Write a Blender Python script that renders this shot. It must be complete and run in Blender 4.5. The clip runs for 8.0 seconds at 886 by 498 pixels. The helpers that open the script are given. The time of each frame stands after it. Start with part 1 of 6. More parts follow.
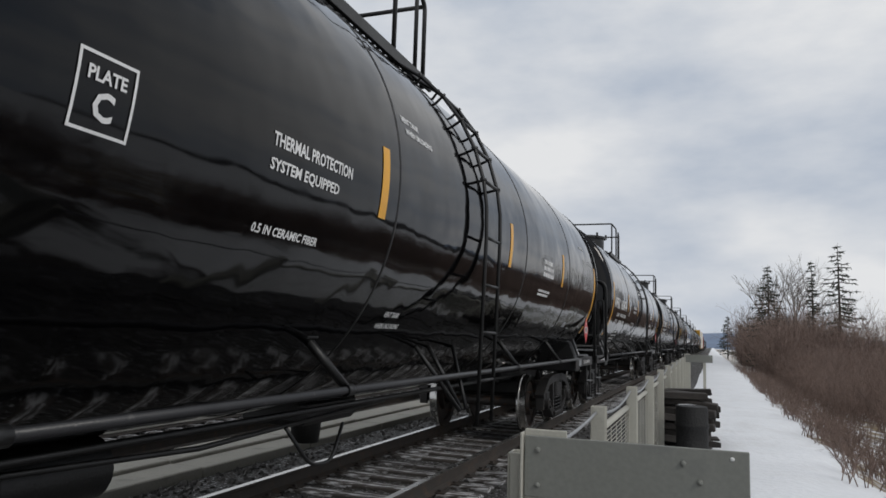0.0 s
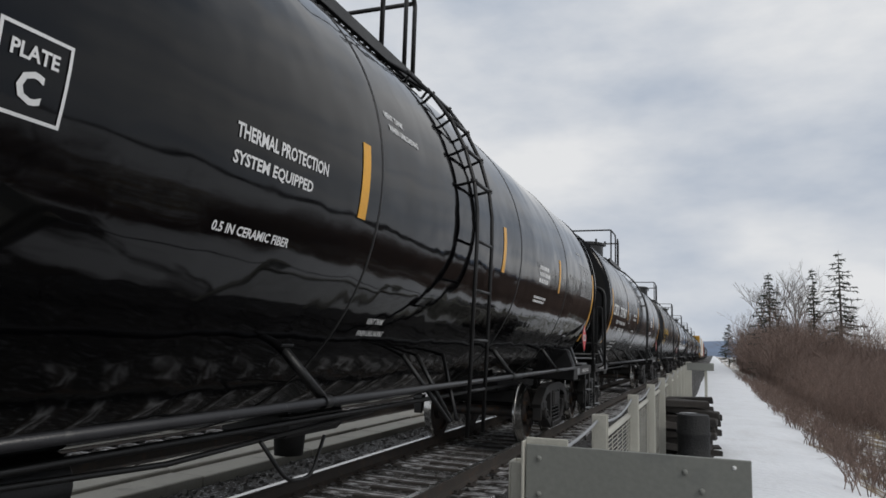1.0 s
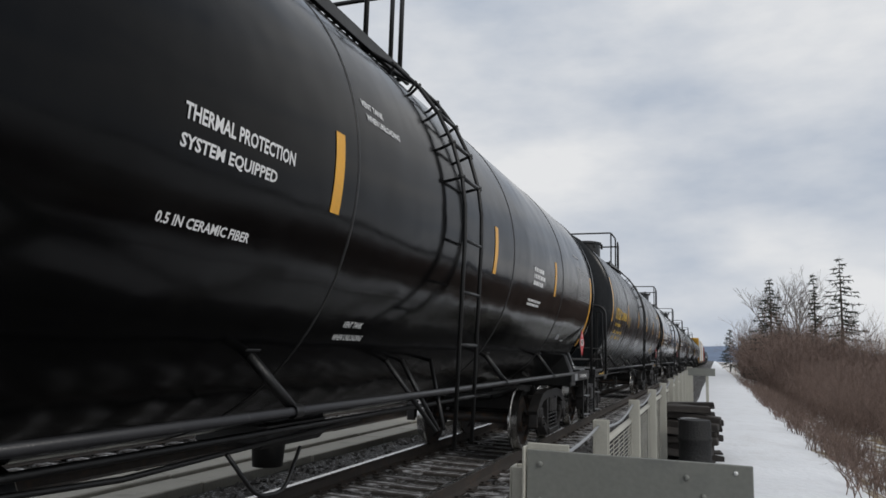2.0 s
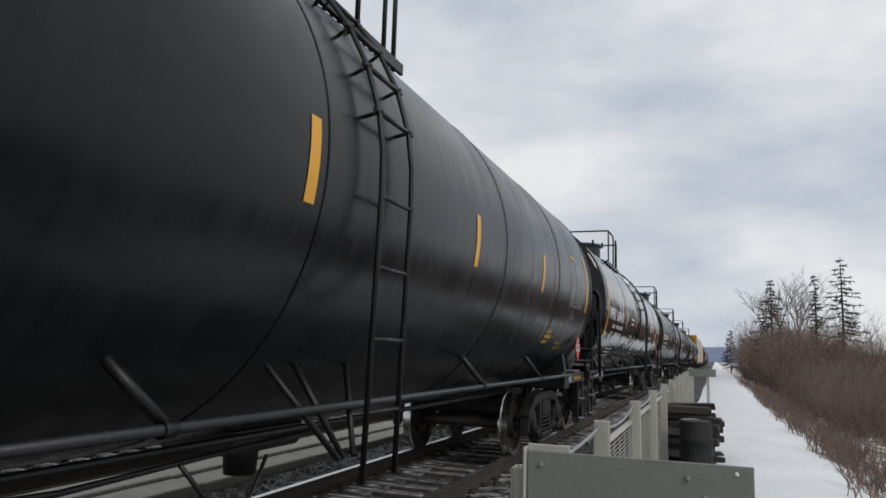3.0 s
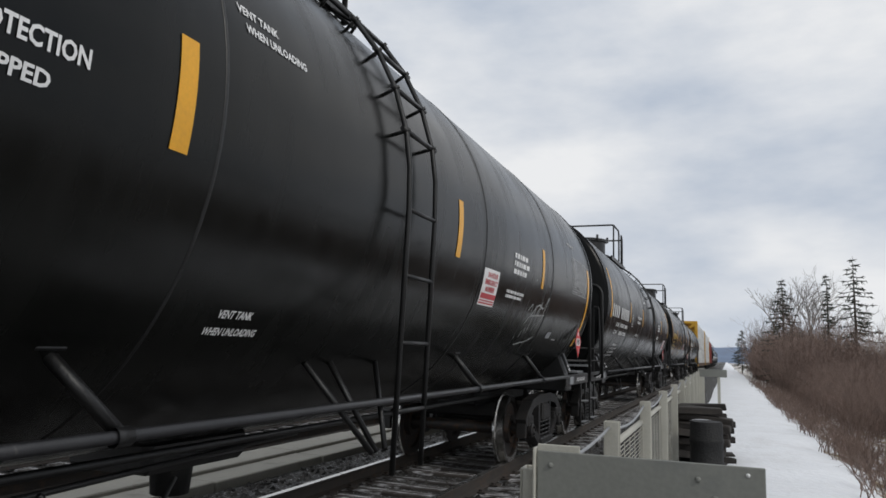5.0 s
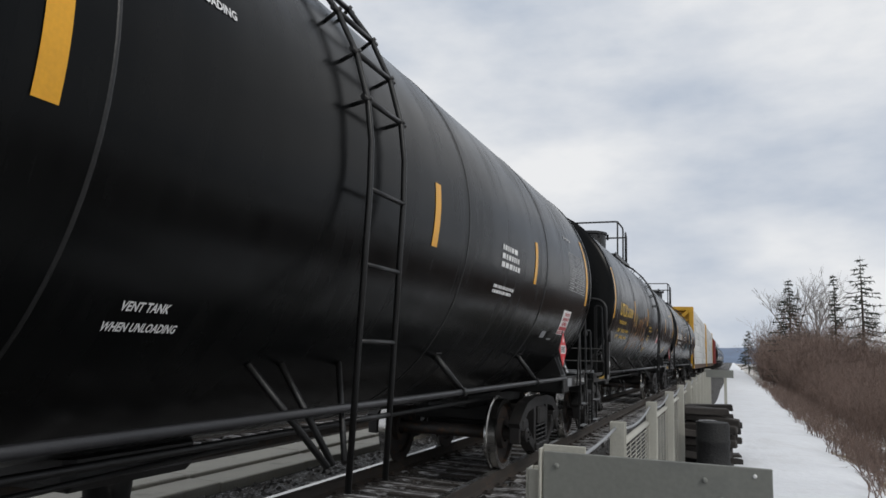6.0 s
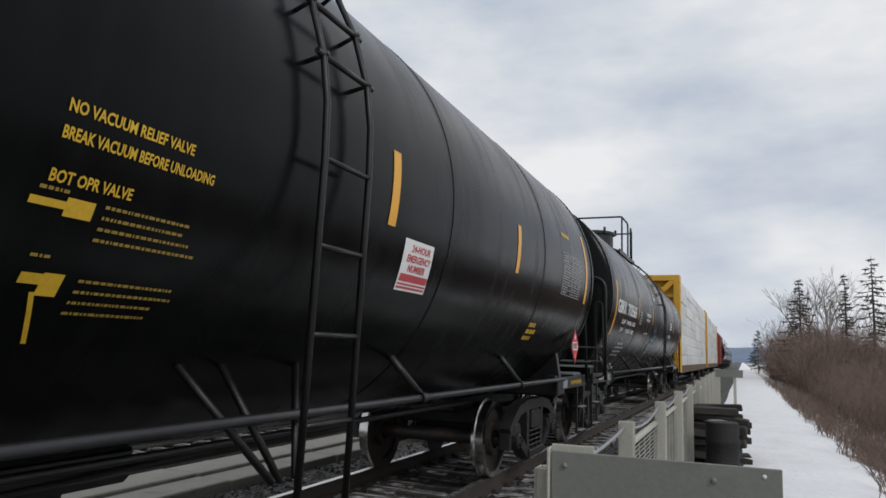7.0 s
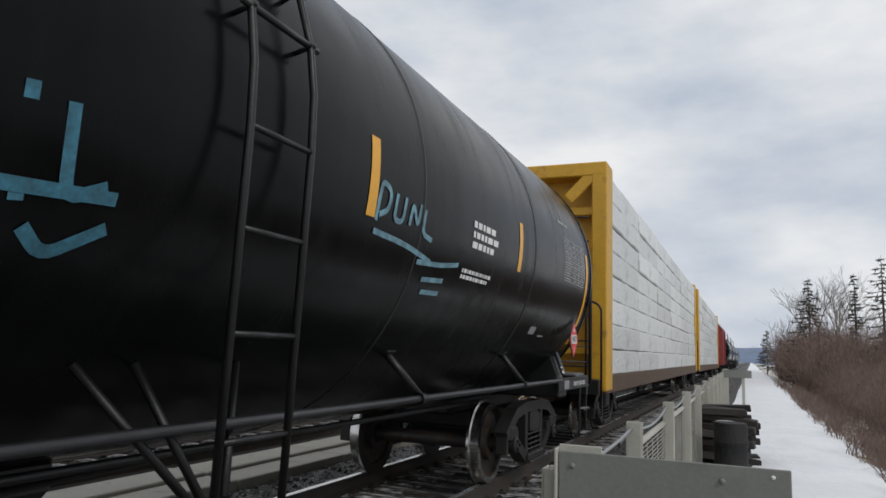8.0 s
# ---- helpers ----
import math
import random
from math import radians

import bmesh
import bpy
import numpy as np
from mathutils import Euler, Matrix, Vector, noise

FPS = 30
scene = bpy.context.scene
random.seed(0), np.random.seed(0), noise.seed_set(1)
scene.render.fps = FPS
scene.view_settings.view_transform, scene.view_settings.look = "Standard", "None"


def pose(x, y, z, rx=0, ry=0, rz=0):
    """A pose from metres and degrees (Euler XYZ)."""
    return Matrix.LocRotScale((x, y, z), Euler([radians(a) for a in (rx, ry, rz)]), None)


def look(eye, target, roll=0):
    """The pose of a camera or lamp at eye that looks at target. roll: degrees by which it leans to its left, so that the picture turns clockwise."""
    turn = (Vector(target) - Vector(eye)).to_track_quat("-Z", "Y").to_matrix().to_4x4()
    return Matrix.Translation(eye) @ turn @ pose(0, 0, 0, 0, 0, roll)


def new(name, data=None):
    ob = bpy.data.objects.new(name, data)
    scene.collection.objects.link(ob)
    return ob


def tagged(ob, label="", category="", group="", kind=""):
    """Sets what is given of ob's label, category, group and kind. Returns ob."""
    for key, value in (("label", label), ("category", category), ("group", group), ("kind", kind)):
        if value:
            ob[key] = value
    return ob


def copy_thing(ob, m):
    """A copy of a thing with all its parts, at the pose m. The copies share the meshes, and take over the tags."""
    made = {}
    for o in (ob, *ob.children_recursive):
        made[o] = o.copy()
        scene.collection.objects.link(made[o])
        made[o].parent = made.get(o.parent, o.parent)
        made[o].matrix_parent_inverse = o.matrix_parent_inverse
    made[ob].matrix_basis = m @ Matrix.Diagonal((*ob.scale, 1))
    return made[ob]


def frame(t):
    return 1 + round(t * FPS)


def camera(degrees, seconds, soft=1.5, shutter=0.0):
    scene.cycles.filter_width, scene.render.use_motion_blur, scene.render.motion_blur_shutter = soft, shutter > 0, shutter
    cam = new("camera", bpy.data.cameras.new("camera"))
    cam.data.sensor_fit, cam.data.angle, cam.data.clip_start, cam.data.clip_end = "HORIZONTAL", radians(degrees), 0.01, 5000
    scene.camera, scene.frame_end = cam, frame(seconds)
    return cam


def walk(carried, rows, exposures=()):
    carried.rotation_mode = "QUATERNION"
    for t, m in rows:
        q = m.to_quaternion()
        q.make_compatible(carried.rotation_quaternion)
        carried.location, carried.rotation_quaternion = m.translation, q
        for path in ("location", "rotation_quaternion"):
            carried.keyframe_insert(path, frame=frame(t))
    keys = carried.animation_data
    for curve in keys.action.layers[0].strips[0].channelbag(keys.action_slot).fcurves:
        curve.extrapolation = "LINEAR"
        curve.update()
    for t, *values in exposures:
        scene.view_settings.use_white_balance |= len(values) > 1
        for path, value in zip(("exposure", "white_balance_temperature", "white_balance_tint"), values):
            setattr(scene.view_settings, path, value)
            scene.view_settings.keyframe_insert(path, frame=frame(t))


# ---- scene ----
# ---- camera: held by hand beside the line, turning slowly to its left ----
EYE = Vector((3.59, 0.0, 1.55))
cam = camera(64.0, 8.0, soft=1.6)


def aimed(yaw, pitch, roll):
    a, b = radians(yaw), radians(pitch)
    return look(EYE, EYE + Vector((-math.sin(a) * math.cos(b), math.cos(a) * math.cos(b), math.sin(b))), roll)


TURNS = [(0.0, 20.40, 6.79, 1.70), (0.5, 20.53, 7.10, 1.71), (1.0, 20.47, 7.44, 1.65), (1.5, 20.51, 7.71, 1.60),
         (3.0, 20.60, 7.91, 1.65), (3.5, 20.74, 7.86, 1.70), (4.0, 20.90, 7.93, 1.66), (4.5, 21.25, 7.90, 1.70),
         (5.0, 21.36, 7.90, 1.68), (6.5, 22.15, 7.88, 1.74), (7.0, 22.48, 7.83, 1.80), (7.5, 22.78, 7.85, 1.82),
         (8.0, 23.07, 7.81, 1.86)]
walk(cam, [(t, aimed(a, b, c)) for t, a, b, c in TURNS], exposures=[(0.0, -0.12), (1.5, -0.12), (3.0, -0.05), (4.0, 0.0), (8.0, 0.0)])

# ---- daylight: bright broken overcast ----
SUN_UP, SUN_TURN = 38.0, 115.0
world = bpy.data.worlds.new("sky")
scene.world = world
world.use_nodes = True
wt, wl = world.node_tree.nodes, world.node_tree.links
wt.clear()


def wnode(kind, **values):
    n = wt.new(kind)
    for key, value in values.items():
        n.inputs[key].default_value = value
    return n


w_out = wt.new("ShaderNodeOutputWorld")
w_bg = wnode("ShaderNodeBackground", Strength=1.0)
w_sky = wt.new("ShaderNodeTexSky")
w_sky.sky_type = "NISHITA"
w_sky.sun_disc = False
w_sky.sun_elevation, w_sky.sun_rotation = radians(SUN_UP), radians(SUN_TURN)
w_dim = wt.new("ShaderNodeMix")
w_dim.data_type, w_dim.blend_type = "RGBA", "MULTIPLY"
w_dim.inputs[0].default_value = 1.0
w_dim.inputs[7].default_value = (0.10, 0.10, 0.10, 1)
wl.new(w_sky.outputs[0], w_dim.inputs[6])
# cloud sheet: two scales of noise over the direction, stretched flat towards the horizon
w_co = wt.new("ShaderNodeTexCoord")
w_map = wt.new("ShaderNodeMapping")
w_map.inputs["Scale"].default_value = (1.1, 1.1, 2.7)
w_map.inputs["Location"].default_value = (0.35, 0.2, 0.1)
w_n1 = wnode("ShaderNodeTexNoise", Scale=2.1, Detail=7.0, Roughness=0.52)
w_n2 = wnode("ShaderNodeTexNoise", Scale=1.15, Detail=3.0, Roughness=0.5)
w_r1 = wt.new("ShaderNodeValToRGB")
w_r1.color_ramp.elements[0].position, w_r1.color_ramp.elements[0].color = 0.36, (0.48, 0.54, 0.635, 1)
w_r1.color_ramp.elements[1].position, w_r1.color_ramp.elements[1].color = 0.60, (0.83, 0.84, 0.855, 1)
w_r2 = wt.new("ShaderNodeValToRGB")
w_r2.color_ramp.elements[0].position, w_r2.color_ramp.elements[0].color = 0.30, (0.55, 0.55, 0.55, 1)
w_r2.color_ramp.elements[1].position, w_r2.color_ramp.elements[1].color = 0.40, (1, 1, 1, 1)
w_mix = wt.new("ShaderNodeMix")
w_mix.data_type = "RGBA"
wl.new(w_co.outputs["Generated"], w_map.inputs["Vector"])
wl.new(w_map.outputs[0], w_n1.inputs["Vector"])
wl.new(w_map.outputs[0], w_n2.inputs["Vector"])
wl.new(w_n1.outputs[0], w_r1.inputs[0])
wl.new(w_n2.outputs[0], w_r2.inputs[0])
wl.new(w_r2.outputs[0], w_mix.inputs[0])
wl.new(w_dim.outputs[2], w_mix.inputs[6])
wl.new(w_r1.outputs[0], w_mix.inputs[7])
wl.new(w_mix.outputs[2], w_bg.inputs[0])
wl.new(w_bg.outputs[0], w_out.inputs[0])

sun = new("sun", bpy.data.lights.new("sun", "SUN"))
sun.data.energy, sun.data.angle, sun.data.color = 0.9, radians(14), (1.0, 0.96, 0.9)
sun.matrix_world = look((math.sin(radians(SUN_TURN)) * 60, math.cos(radians(SUN_TURN)) * 60, 60 * math.tan(radians(SUN_UP))), (0, 0, 0))


# ---- materials ----
def material(name, colour, rough=0.6, metal=0.0, spread=0.25, scale=3.0, fine=40.0, bump=0.15, second=None, amount=0.5, edge=0.08,
             stretch=(1, 1, 1), coat=0.0, island=0.0, obj=0.0, rspread=0.12, depth=0.01):
    """Paint or stone: base colour varied at two scales, with a second colour in patches, and fine relief."""
    m = bpy.data.materials.new(name)
    m.use_nodes = True
    n, l = m.node_tree.nodes, m.node_tree.links
    b = n["Principled BSDF"]
    b.inputs["Metallic"].default_value = metal
    b.inputs["Coat Weight"].default_value = coat
    b.inputs["Coat Roughness"].default_value = 0.06
    co = n.new("ShaderNodeTexCoord")
    mp = n.new("ShaderNodeMapping")
    mp.inputs["Scale"].default_value = stretch
    l.new(co.outputs["Object"], mp.inputs["Vector"])
    big, small = n.new("ShaderNodeTexNoise"), n.new("ShaderNodeTexNoise")
    for t, s, d in ((big, scale, 5.0), (small, fine, 4.0)):
        t.inputs["Scale"].default_value, t.inputs["Detail"].default_value = s, d
        l.new(mp.outputs[0], t.inputs["Vector"])
    dark = tuple(c * (1 - spread) for c in colour)
    light = tuple(min(1, c * (1 + spread)) for c in colour)
    ramp = n.new("ShaderNodeValToRGB")
    ramp.color_ramp.elements[0].position, ramp.color_ramp.elements[0].color = 0.3, (*dark, 1)
    ramp.color_ramp.elements[1].position, ramp.color_ramp.elements[1].color = 0.7, (*light, 1)
    blend = n.new("ShaderNodeMath")
    blend.operation = "MULTIPLY_ADD"
    blend.inputs[1].default_value = 0.45
    half = n.new("ShaderNodeMath")
    half.operation = "MULTIPLY"
    half.inputs[1].default_value = 0.55
    l.new(big.outputs[0], half.inputs[0])
    l.new(small.outputs[0], blend.inputs[0])
    l.new(half.outputs[0], blend.inputs[2])
    l.new(blend.outputs[0], ramp.inputs[0])
    colour_out = ramp.outputs[0]
    if second:
        mask = n.new("ShaderNodeTexNoise")
        mask.inputs["Scale"].default_value, mask.inputs["Detail"].default_value = scale * 1.7, 8.0
        mask.inputs["Roughness"].default_value = 0.62
        l.new(mp.outputs[0], mask.inputs["Vector"])
        step = n.new("ShaderNodeMapRange")
        step.inputs["From Min"].default_value, step.inputs["From Max"].default_value = 1 - amount - edge, 1 - amount + edge
        l.new(mask.outputs[0], step.inputs["Value"])
        mix = n.new("ShaderNodeMix")
        mix.data_type = "RGBA"
        mix.inputs[7].default_value = (*second, 1)
        l.new(step.outputs[0], mix.inputs[0])
        l.new(colour_out, mix.inputs[6])
        colour_out = mix.outputs[2]
    if island or obj:
        src = n.new("ShaderNodeNewGeometry").outputs["Random Per Island"] if island else n.new("ShaderNodeObjectInfo").outputs["Random"]
        amp = island or obj
        gain = n.new("ShaderNodeMapRange")
        gain.inputs["To Min"].default_value, gain.inputs["To Max"].default_value = 1 - amp, 1 + amp
        l.new(src, gain.inputs["Value"])
        hsv = n.new("ShaderNodeHueSaturation")
        l.new(gain.outputs[0], hsv.inputs["Value"])
        l.new(colour_out, hsv.inputs["Color"])
        colour_out = hsv.outputs[0]
    l.new(colour_out, b.inputs["Base Color"])
    rr = n.new("ShaderNodeMapRange")
    rr.inputs["To Min"].default_value, rr.inputs["To Max"].default_value = max(0.02, rough - rspread), min(1, rough + rspread)
    l.new(big.outputs[0], rr.inputs["Value"])
    l.new(rr.outputs[0], b.inputs["Roughness"])
    if bump:
        bp = n.new("ShaderNodeBump")
        bp.inputs["Strength"].default_value, bp.inputs["Distance"].default_value = bump, depth
        l.new(small.outputs[0], bp.inputs["Height"])
        l.new(bp.outputs[0], b.inputs["Normal"])
    return m


def tank_paint(name, colour, rough, wave, dust, shine):
    """Black tank paint: broad plate waviness, vertical run marks and road dust low down in streaks."""
    m = bpy.data.materials.new(name)
    m.use_nodes = True
    n, l = m.node_tree.nodes, m.node_tree.links
    b = n["Principled BSDF"]
    b.inputs["Specular IOR Level"].default_value = shine
    co = n.new("ShaderNodeTexCoord")
    mp = n.new("ShaderNodeMapping")
    mp.inputs["Scale"].default_value = (0.25, 3.0, 0.25)
    l.new(co.outputs["Object"], mp.inputs["Vector"])
    streak = n.new("ShaderNodeTexNoise")
    streak.inputs["Scale"].default_value, streak.inputs["Detail"].default_value = 2.2, 8.0
    l.new(mp.outputs[0], streak.inputs["Vector"])
    blot = n.new("ShaderNodeTexNoise")
    blot.inputs["Scale"].default_value, blot.inputs["Detail"].default_value = 1.3, 6.0
    l.new(co.outputs["Object"], blot.inputs["Vector"])
    mul = n.new("ShaderNodeMath")
    mul.operation = "MULTIPLY"
    l.new(streak.outputs[0], mul.inputs[0])
    l.new(blot.outputs[0], mul.inputs[1])
    gain = n.new("ShaderNodeMapRange")
    gain.inputs["From Min"].default_value, gain.inputs["From Max"].default_value = 0.18, 0.42
    gain.inputs["To Max"].default_value = dust
    l.new(mul.outputs[0], gain.inputs["Value"])
    mix = n.new("ShaderNodeMix")
    mix.data_type = "RGBA"
    mix.inputs[6].default_value, mix.inputs[7].default_value = (*colour, 1), (0.16, 0.15, 0.135, 1)
    l.new(gain.outputs[0], mix.inputs[0])
    l.new(mix.outputs[2], b.inputs["Base Color"])
    rr = n.new("ShaderNodeMapRange")
    rr.inputs["To Min"].default_value, rr.inputs["To Max"].default_value = max(0.03, rough * 0.75), rough * 1.35
    l.new(mul.outputs[0], rr.inputs["Value"])
    rr.inputs["From Min"].default_value, rr.inputs["From Max"].default_value = 0.12, 0.42
    l.new(rr.outputs[0], b.inputs["Roughness"])
    wv = n.new("ShaderNodeTexNoise")
    wv.inputs["Scale"].default_value, wv.inputs["Detail"].default_value = 0.9, 2.5
    l.new(co.outputs["Object"], wv.inputs["Vector"])
    bp = n.new("ShaderNodeBump")
    bp.inputs["Strength"].default_value, bp.inputs["Distance"].default_value = wave, 0.06
    l.new(wv.outputs[0], bp.inputs["Height"])
    l.new(bp.outputs[0], b.inputs["Normal"])
    return m


GLOSS = tank_paint("gloss_black_paint", (0.0016, 0.0016, 0.0020), 0.06, 0.55, 0.006, 0.30)
SATIN = tank_paint("satin_black_paint", (0.0025, 0.0025, 0.0027), 0.13, 0.4, 0.007, 0.14)
DULL = tank_paint("worn_black_paint", (0.0032, 0.0036, 0.0038), 0.24, 0.25, 0.014, 0.11)
CHALKY = tank_paint("chalky_satin_black_paint", (0.0045, 0.0048, 0.0042), 0.24, 0.3, 0.016, 0.22)
FADED = tank_paint("faded_black_paint", (0.008, 0.0095, 0.011), 0.26, 0.22, 0.04, 0.27)
STEEL_BLACK = material("black_frame_paint", (0.007, 0.007, 0.007), 0.42, spread=0.35, scale=4, fine=60, second=(0.018, 0.016, 0.014), amount=0.3, bump=0.2)
PIPE = material("worn_black_pipe", (0.02, 0.02, 0.022), 0.36, spread=0.3, scale=6, fine=90, second=(0.1, 0.095, 0.09), amount=0.3, bump=0.15)
CAST = material("cast_steel", (0.013, 0.012, 0.0115), 0.55, spread=0.4, scale=5, fine=50, second=(0.024, 0.017, 0.012), amount=0.36, bump=0.5)
TREAD = material("polished_tread", (0.55, 0.54, 0.52), 0.22, 1.0, spread=0.15, scale=8, fine=120, bump=0.05)
WHEEL = material("wheel_steel", (0.03, 0.026, 0.024), 0.5, spread=0.4, scale=6, fine=60, second=(0.09, 0.045, 0.02), amount=0.4, bump=0.3)
GALV = material("galvanized_grating", (0.30, 0.31, 0.32), 0.5, 0.3, spread=0.2, scale=6, fine=70, second=(0.2, 0.2, 0.2), amount=0.35)
YELLOW = material("yellow_reflective_tape", (0.75, 0.36, 0.012), 0.35, spread=0.12, scale=5, fine=60, bump=0.03, second=(0.45, 0.24, 0.03), amount=0.25)
WHITE_TAPE = material("faded_reflective_tape", (0.62, 0.6, 0.5), 0.4, spread=0.12, scale=5, fine=60, bump=0.03)
WHITE = material("white_stencil_paint", (0.74, 0.74, 0.73), 0.5, spread=0.12, scale=5, fine=70, bump=0.03)
YPAINT = material("yellow_stencil_paint", (0.62, 0.38, 0.02), 0.5, spread=0.15, scale=5, fine=70, bump=0.03, second=(0.25, 0.16, 0.03), amount=0.3)
RED = material("red_placard", (0.62, 0.02, 0.025), 0.4, spread=0.1, scale=5, fine=60, bump=0.02)
PLWHITE = material("placard_white", (0.8, 0.8, 0.79), 0.4, spread=0.05, bump=0.02)
INK = material("black_ink", (0.012, 0.012, 0.012), 0.5, spread=0.1, bump=0.02)
SNOW = material("snow", (0.80, 0.815, 0.84), 0.65, spread=0.06, scale=0.9, fine=9, bump=0.5, depth=0.05, second=(0.66, 0.66, 0.66), amount=0.32, edge=0.2)
RAILTOP = material("rail_head", (0.5, 0.49, 0.47), 0.28, 0.9, spread=0.15, scale=3, fine=70, bump=0.05)
RAILWEB = material("rail_web_rust", (0.045, 0.038, 0.033), 0.75, spread=0.35, scale=4, fine=60, second=(0.075, 0.05, 0.035), amount=0.4, bump=0.4)
TIE = material("weathered_tie", (0.055, 0.048, 0.042), 0.85, spread=0.45, scale=3, fine=35, stretch=(0.6, 3, 3), bump=0.6, obj=0.3, second=(0.55, 0.55, 0.56), amount=0.46, edge=0.05)
STONE = material("ballast_stone", (0.065, 0.061, 0.057), 0.85, spread=0.3, scale=3, fine=40, bump=0.5, island=0.55, second=(0.55, 0.56, 0.58), amount=0.27, edge=0.04)
BED = material("ballast_bed", (0.036, 0.034, 0.031), 0.9, spread=0.45, scale=14, fine=60, bump=0.9, depth=0.03, second=(0.6, 0.6, 0.62), amount=0.39, edge=0.06)
CONCRETE = material("pale_concrete", (0.28, 0.267, 0.23), 0.8, spread=0.18, scale=1.6, fine=40, bump=0.25, second=(0.19, 0.18, 0.155), amount=0.35)
FENCE = material("grey_green_paint", (0.44, 0.43, 0.375), 0.6, spread=0.12, scale=1.4, fine=60, bump=0.1, second=(0.36, 0.35, 0.30), amount=0.3)
FENCE_PLATE = material("grey_painted_plate", (0.20, 0.205, 0.185), 0.5, spread=0.14, scale=1.2, fine=50, bump=0.08, second=(0.15, 0.155, 0.15), amount=0.35)


# ---- mesh helpers ----
def link_mesh(name, bm, mat, parent=None, label="", smooth=False):
    me = bpy.data.meshes.new(name)
    bm.normal_update()
    bm.to_mesh(me)
    bm.free()
    mats = mat if isinstance(mat, (list, tuple)) else [mat]
    for m in mats:
        me.materials.append(m)
    if smooth:
        me.polygons.foreach_set("use_smooth", [True] * len(me.polygons))
        me.set_sharp_from_angle(angle=radians(38))
    ob = new(name, me)
    if parent:
        ob.parent = parent
    if label:
        tagged(ob, label)
    return ob


def part(name, bm, mat, parent, label="", smooth=False):
    """One mesh under a thing or under a part."""
    return link_mesh(name, bm, mat, parent, label, smooth)


def box(bm, x0, x1, y0, y1, z0, z1, bevel=0.0, m=None, mat=0):
    made = bmesh.ops.create_cube(bm, size=1.0)["verts"]
    for v in made:
        v.co = Vector(((x0 + x1) / 2 + v.co.x * (x1 - x0), (y0 + y1) / 2 + v.co.y * (y1 - y0), (z0 + z1) / 2 + v.co.z * (z1 - z0)))
    faces = list({f for v in made for f in v.link_faces})
    if bevel:
        res = bmesh.ops.bevel(bm, geom=list({e for f in faces for e in f.edges}), offset=bevel, segments=1, affect="EDGES")
        made = list({v for f in res["faces"] for v in f.verts} | {v for v in made if v.is_valid})
        faces = list({f for v in made for f in v.link_faces})
    if m is not None:
        for v in made:
            v.co = m @ v.co
    for f in faces:
        f.material_index = mat
    return bm


def tube(bm, pts, r, seg=8, closed=False, mat=0):
    """A round bar through the points, mitred at its bends."""
    pts = [Vector(p) for p in pts]
    rings, n = [], len(pts)
    ref = None
    for i, p in enumerate(pts):
        if closed:
            d = (pts[(i + 1) % n] - pts[i - 1]).normalized()
        else:
            d = ((pts[min(i + 1, n - 1)] - p).normalized() + (p - pts[max(i - 1, 0)]).normalized()).normalized()
        if ref is None:
            ref = d.orthogonal().normalized()
        ref = (ref - d * ref.dot(d)).normalized()
        side = d.cross(ref)
        rings.append([bm.verts.new(p + (ref * math.cos(a) + side * math.sin(a)) * r) for a in (2 * math.pi * k / seg for k in range(seg))])
    pairs = list(zip(rings, rings[1:])) + ([(rings[-1], rings[0])] if closed else [])
    for a, b in pairs:
        for k in range(seg):
            f = bm.faces.new((a[k], a[(k + 1) % seg], b[(k + 1) % seg], b[k]))
            f.smooth, f.material_index = True, mat
    if not closed:
        bm.faces.new(rings[0][::-1]).material_index = mat
        bm.faces.new(rings[-1]).material_index = mat
    return bm


def lathe(bm, profile, seg=64, axis="y", centre=(0, 0, 0), mat=0):
    """Turn (along, radius) pairs about an axis through centre."""
    c = Vector(centre)
    rings = []
    for s, r in profile:
        ring = []
        for k in range(1 if r < 1e-5 else seg):
            a = 2 * math.pi * k / seg
            u, w = r * math.cos(a), r * math.sin(a)
            p = Vector((u, s, w)) if axis == "y" else Vector((s, u, w)) if axis == "x" else Vector((u, w, s))
            ring.append(bm.verts.new(c + p))
        rings.append(ring)
    for a, b in zip(rings, rings[1:]):
        for k in range(seg):
            q = [a[k % len(a)], a[(k + 1) % len(a)], b[(k + 1) % len(b)], b[k % len(b)]]
            q = list(dict.fromkeys(q))
            if len(q) > 2:
                f = bm.faces.new(q)
                f.smooth, f.material_index = True, mat
    bmesh.ops.recalc_face_normals(bm, faces=bm.faces)
    return bm


def bend(points, r=0.12, steps=5):
    """Round the corners of a line of points."""
    pts = [Vector(p) for p in points]
    out = [pts[0]]
    for a, b, c in zip(pts, pts[1:], pts[2:]):
        u, w = (a - b), (c - b)
        k = min(r, u.length * 0.45, w.length * 0.45)
        p, q = b + u.normalized() * k, b + w.normalized() * k
        out += [(1 - s) ** 2 * p + 2 * s * (1 - s) * b + s * s * q for s in (i / steps for i in range(steps + 1))]
    return out + [pts[-1]]


# ---- the lie of the line: it falls and bends slightly away ----
def lie(y):
    k = (math.sqrt((y - 22.0) ** 2 + 225.0) + (y - 22.0)) / 2 - 2.31
    return 0.0075 * k, -0.0075 * k


def along(x, y, z):
    dx, dz = lie(y)
    return Vector((x + dx, y, z + dz))


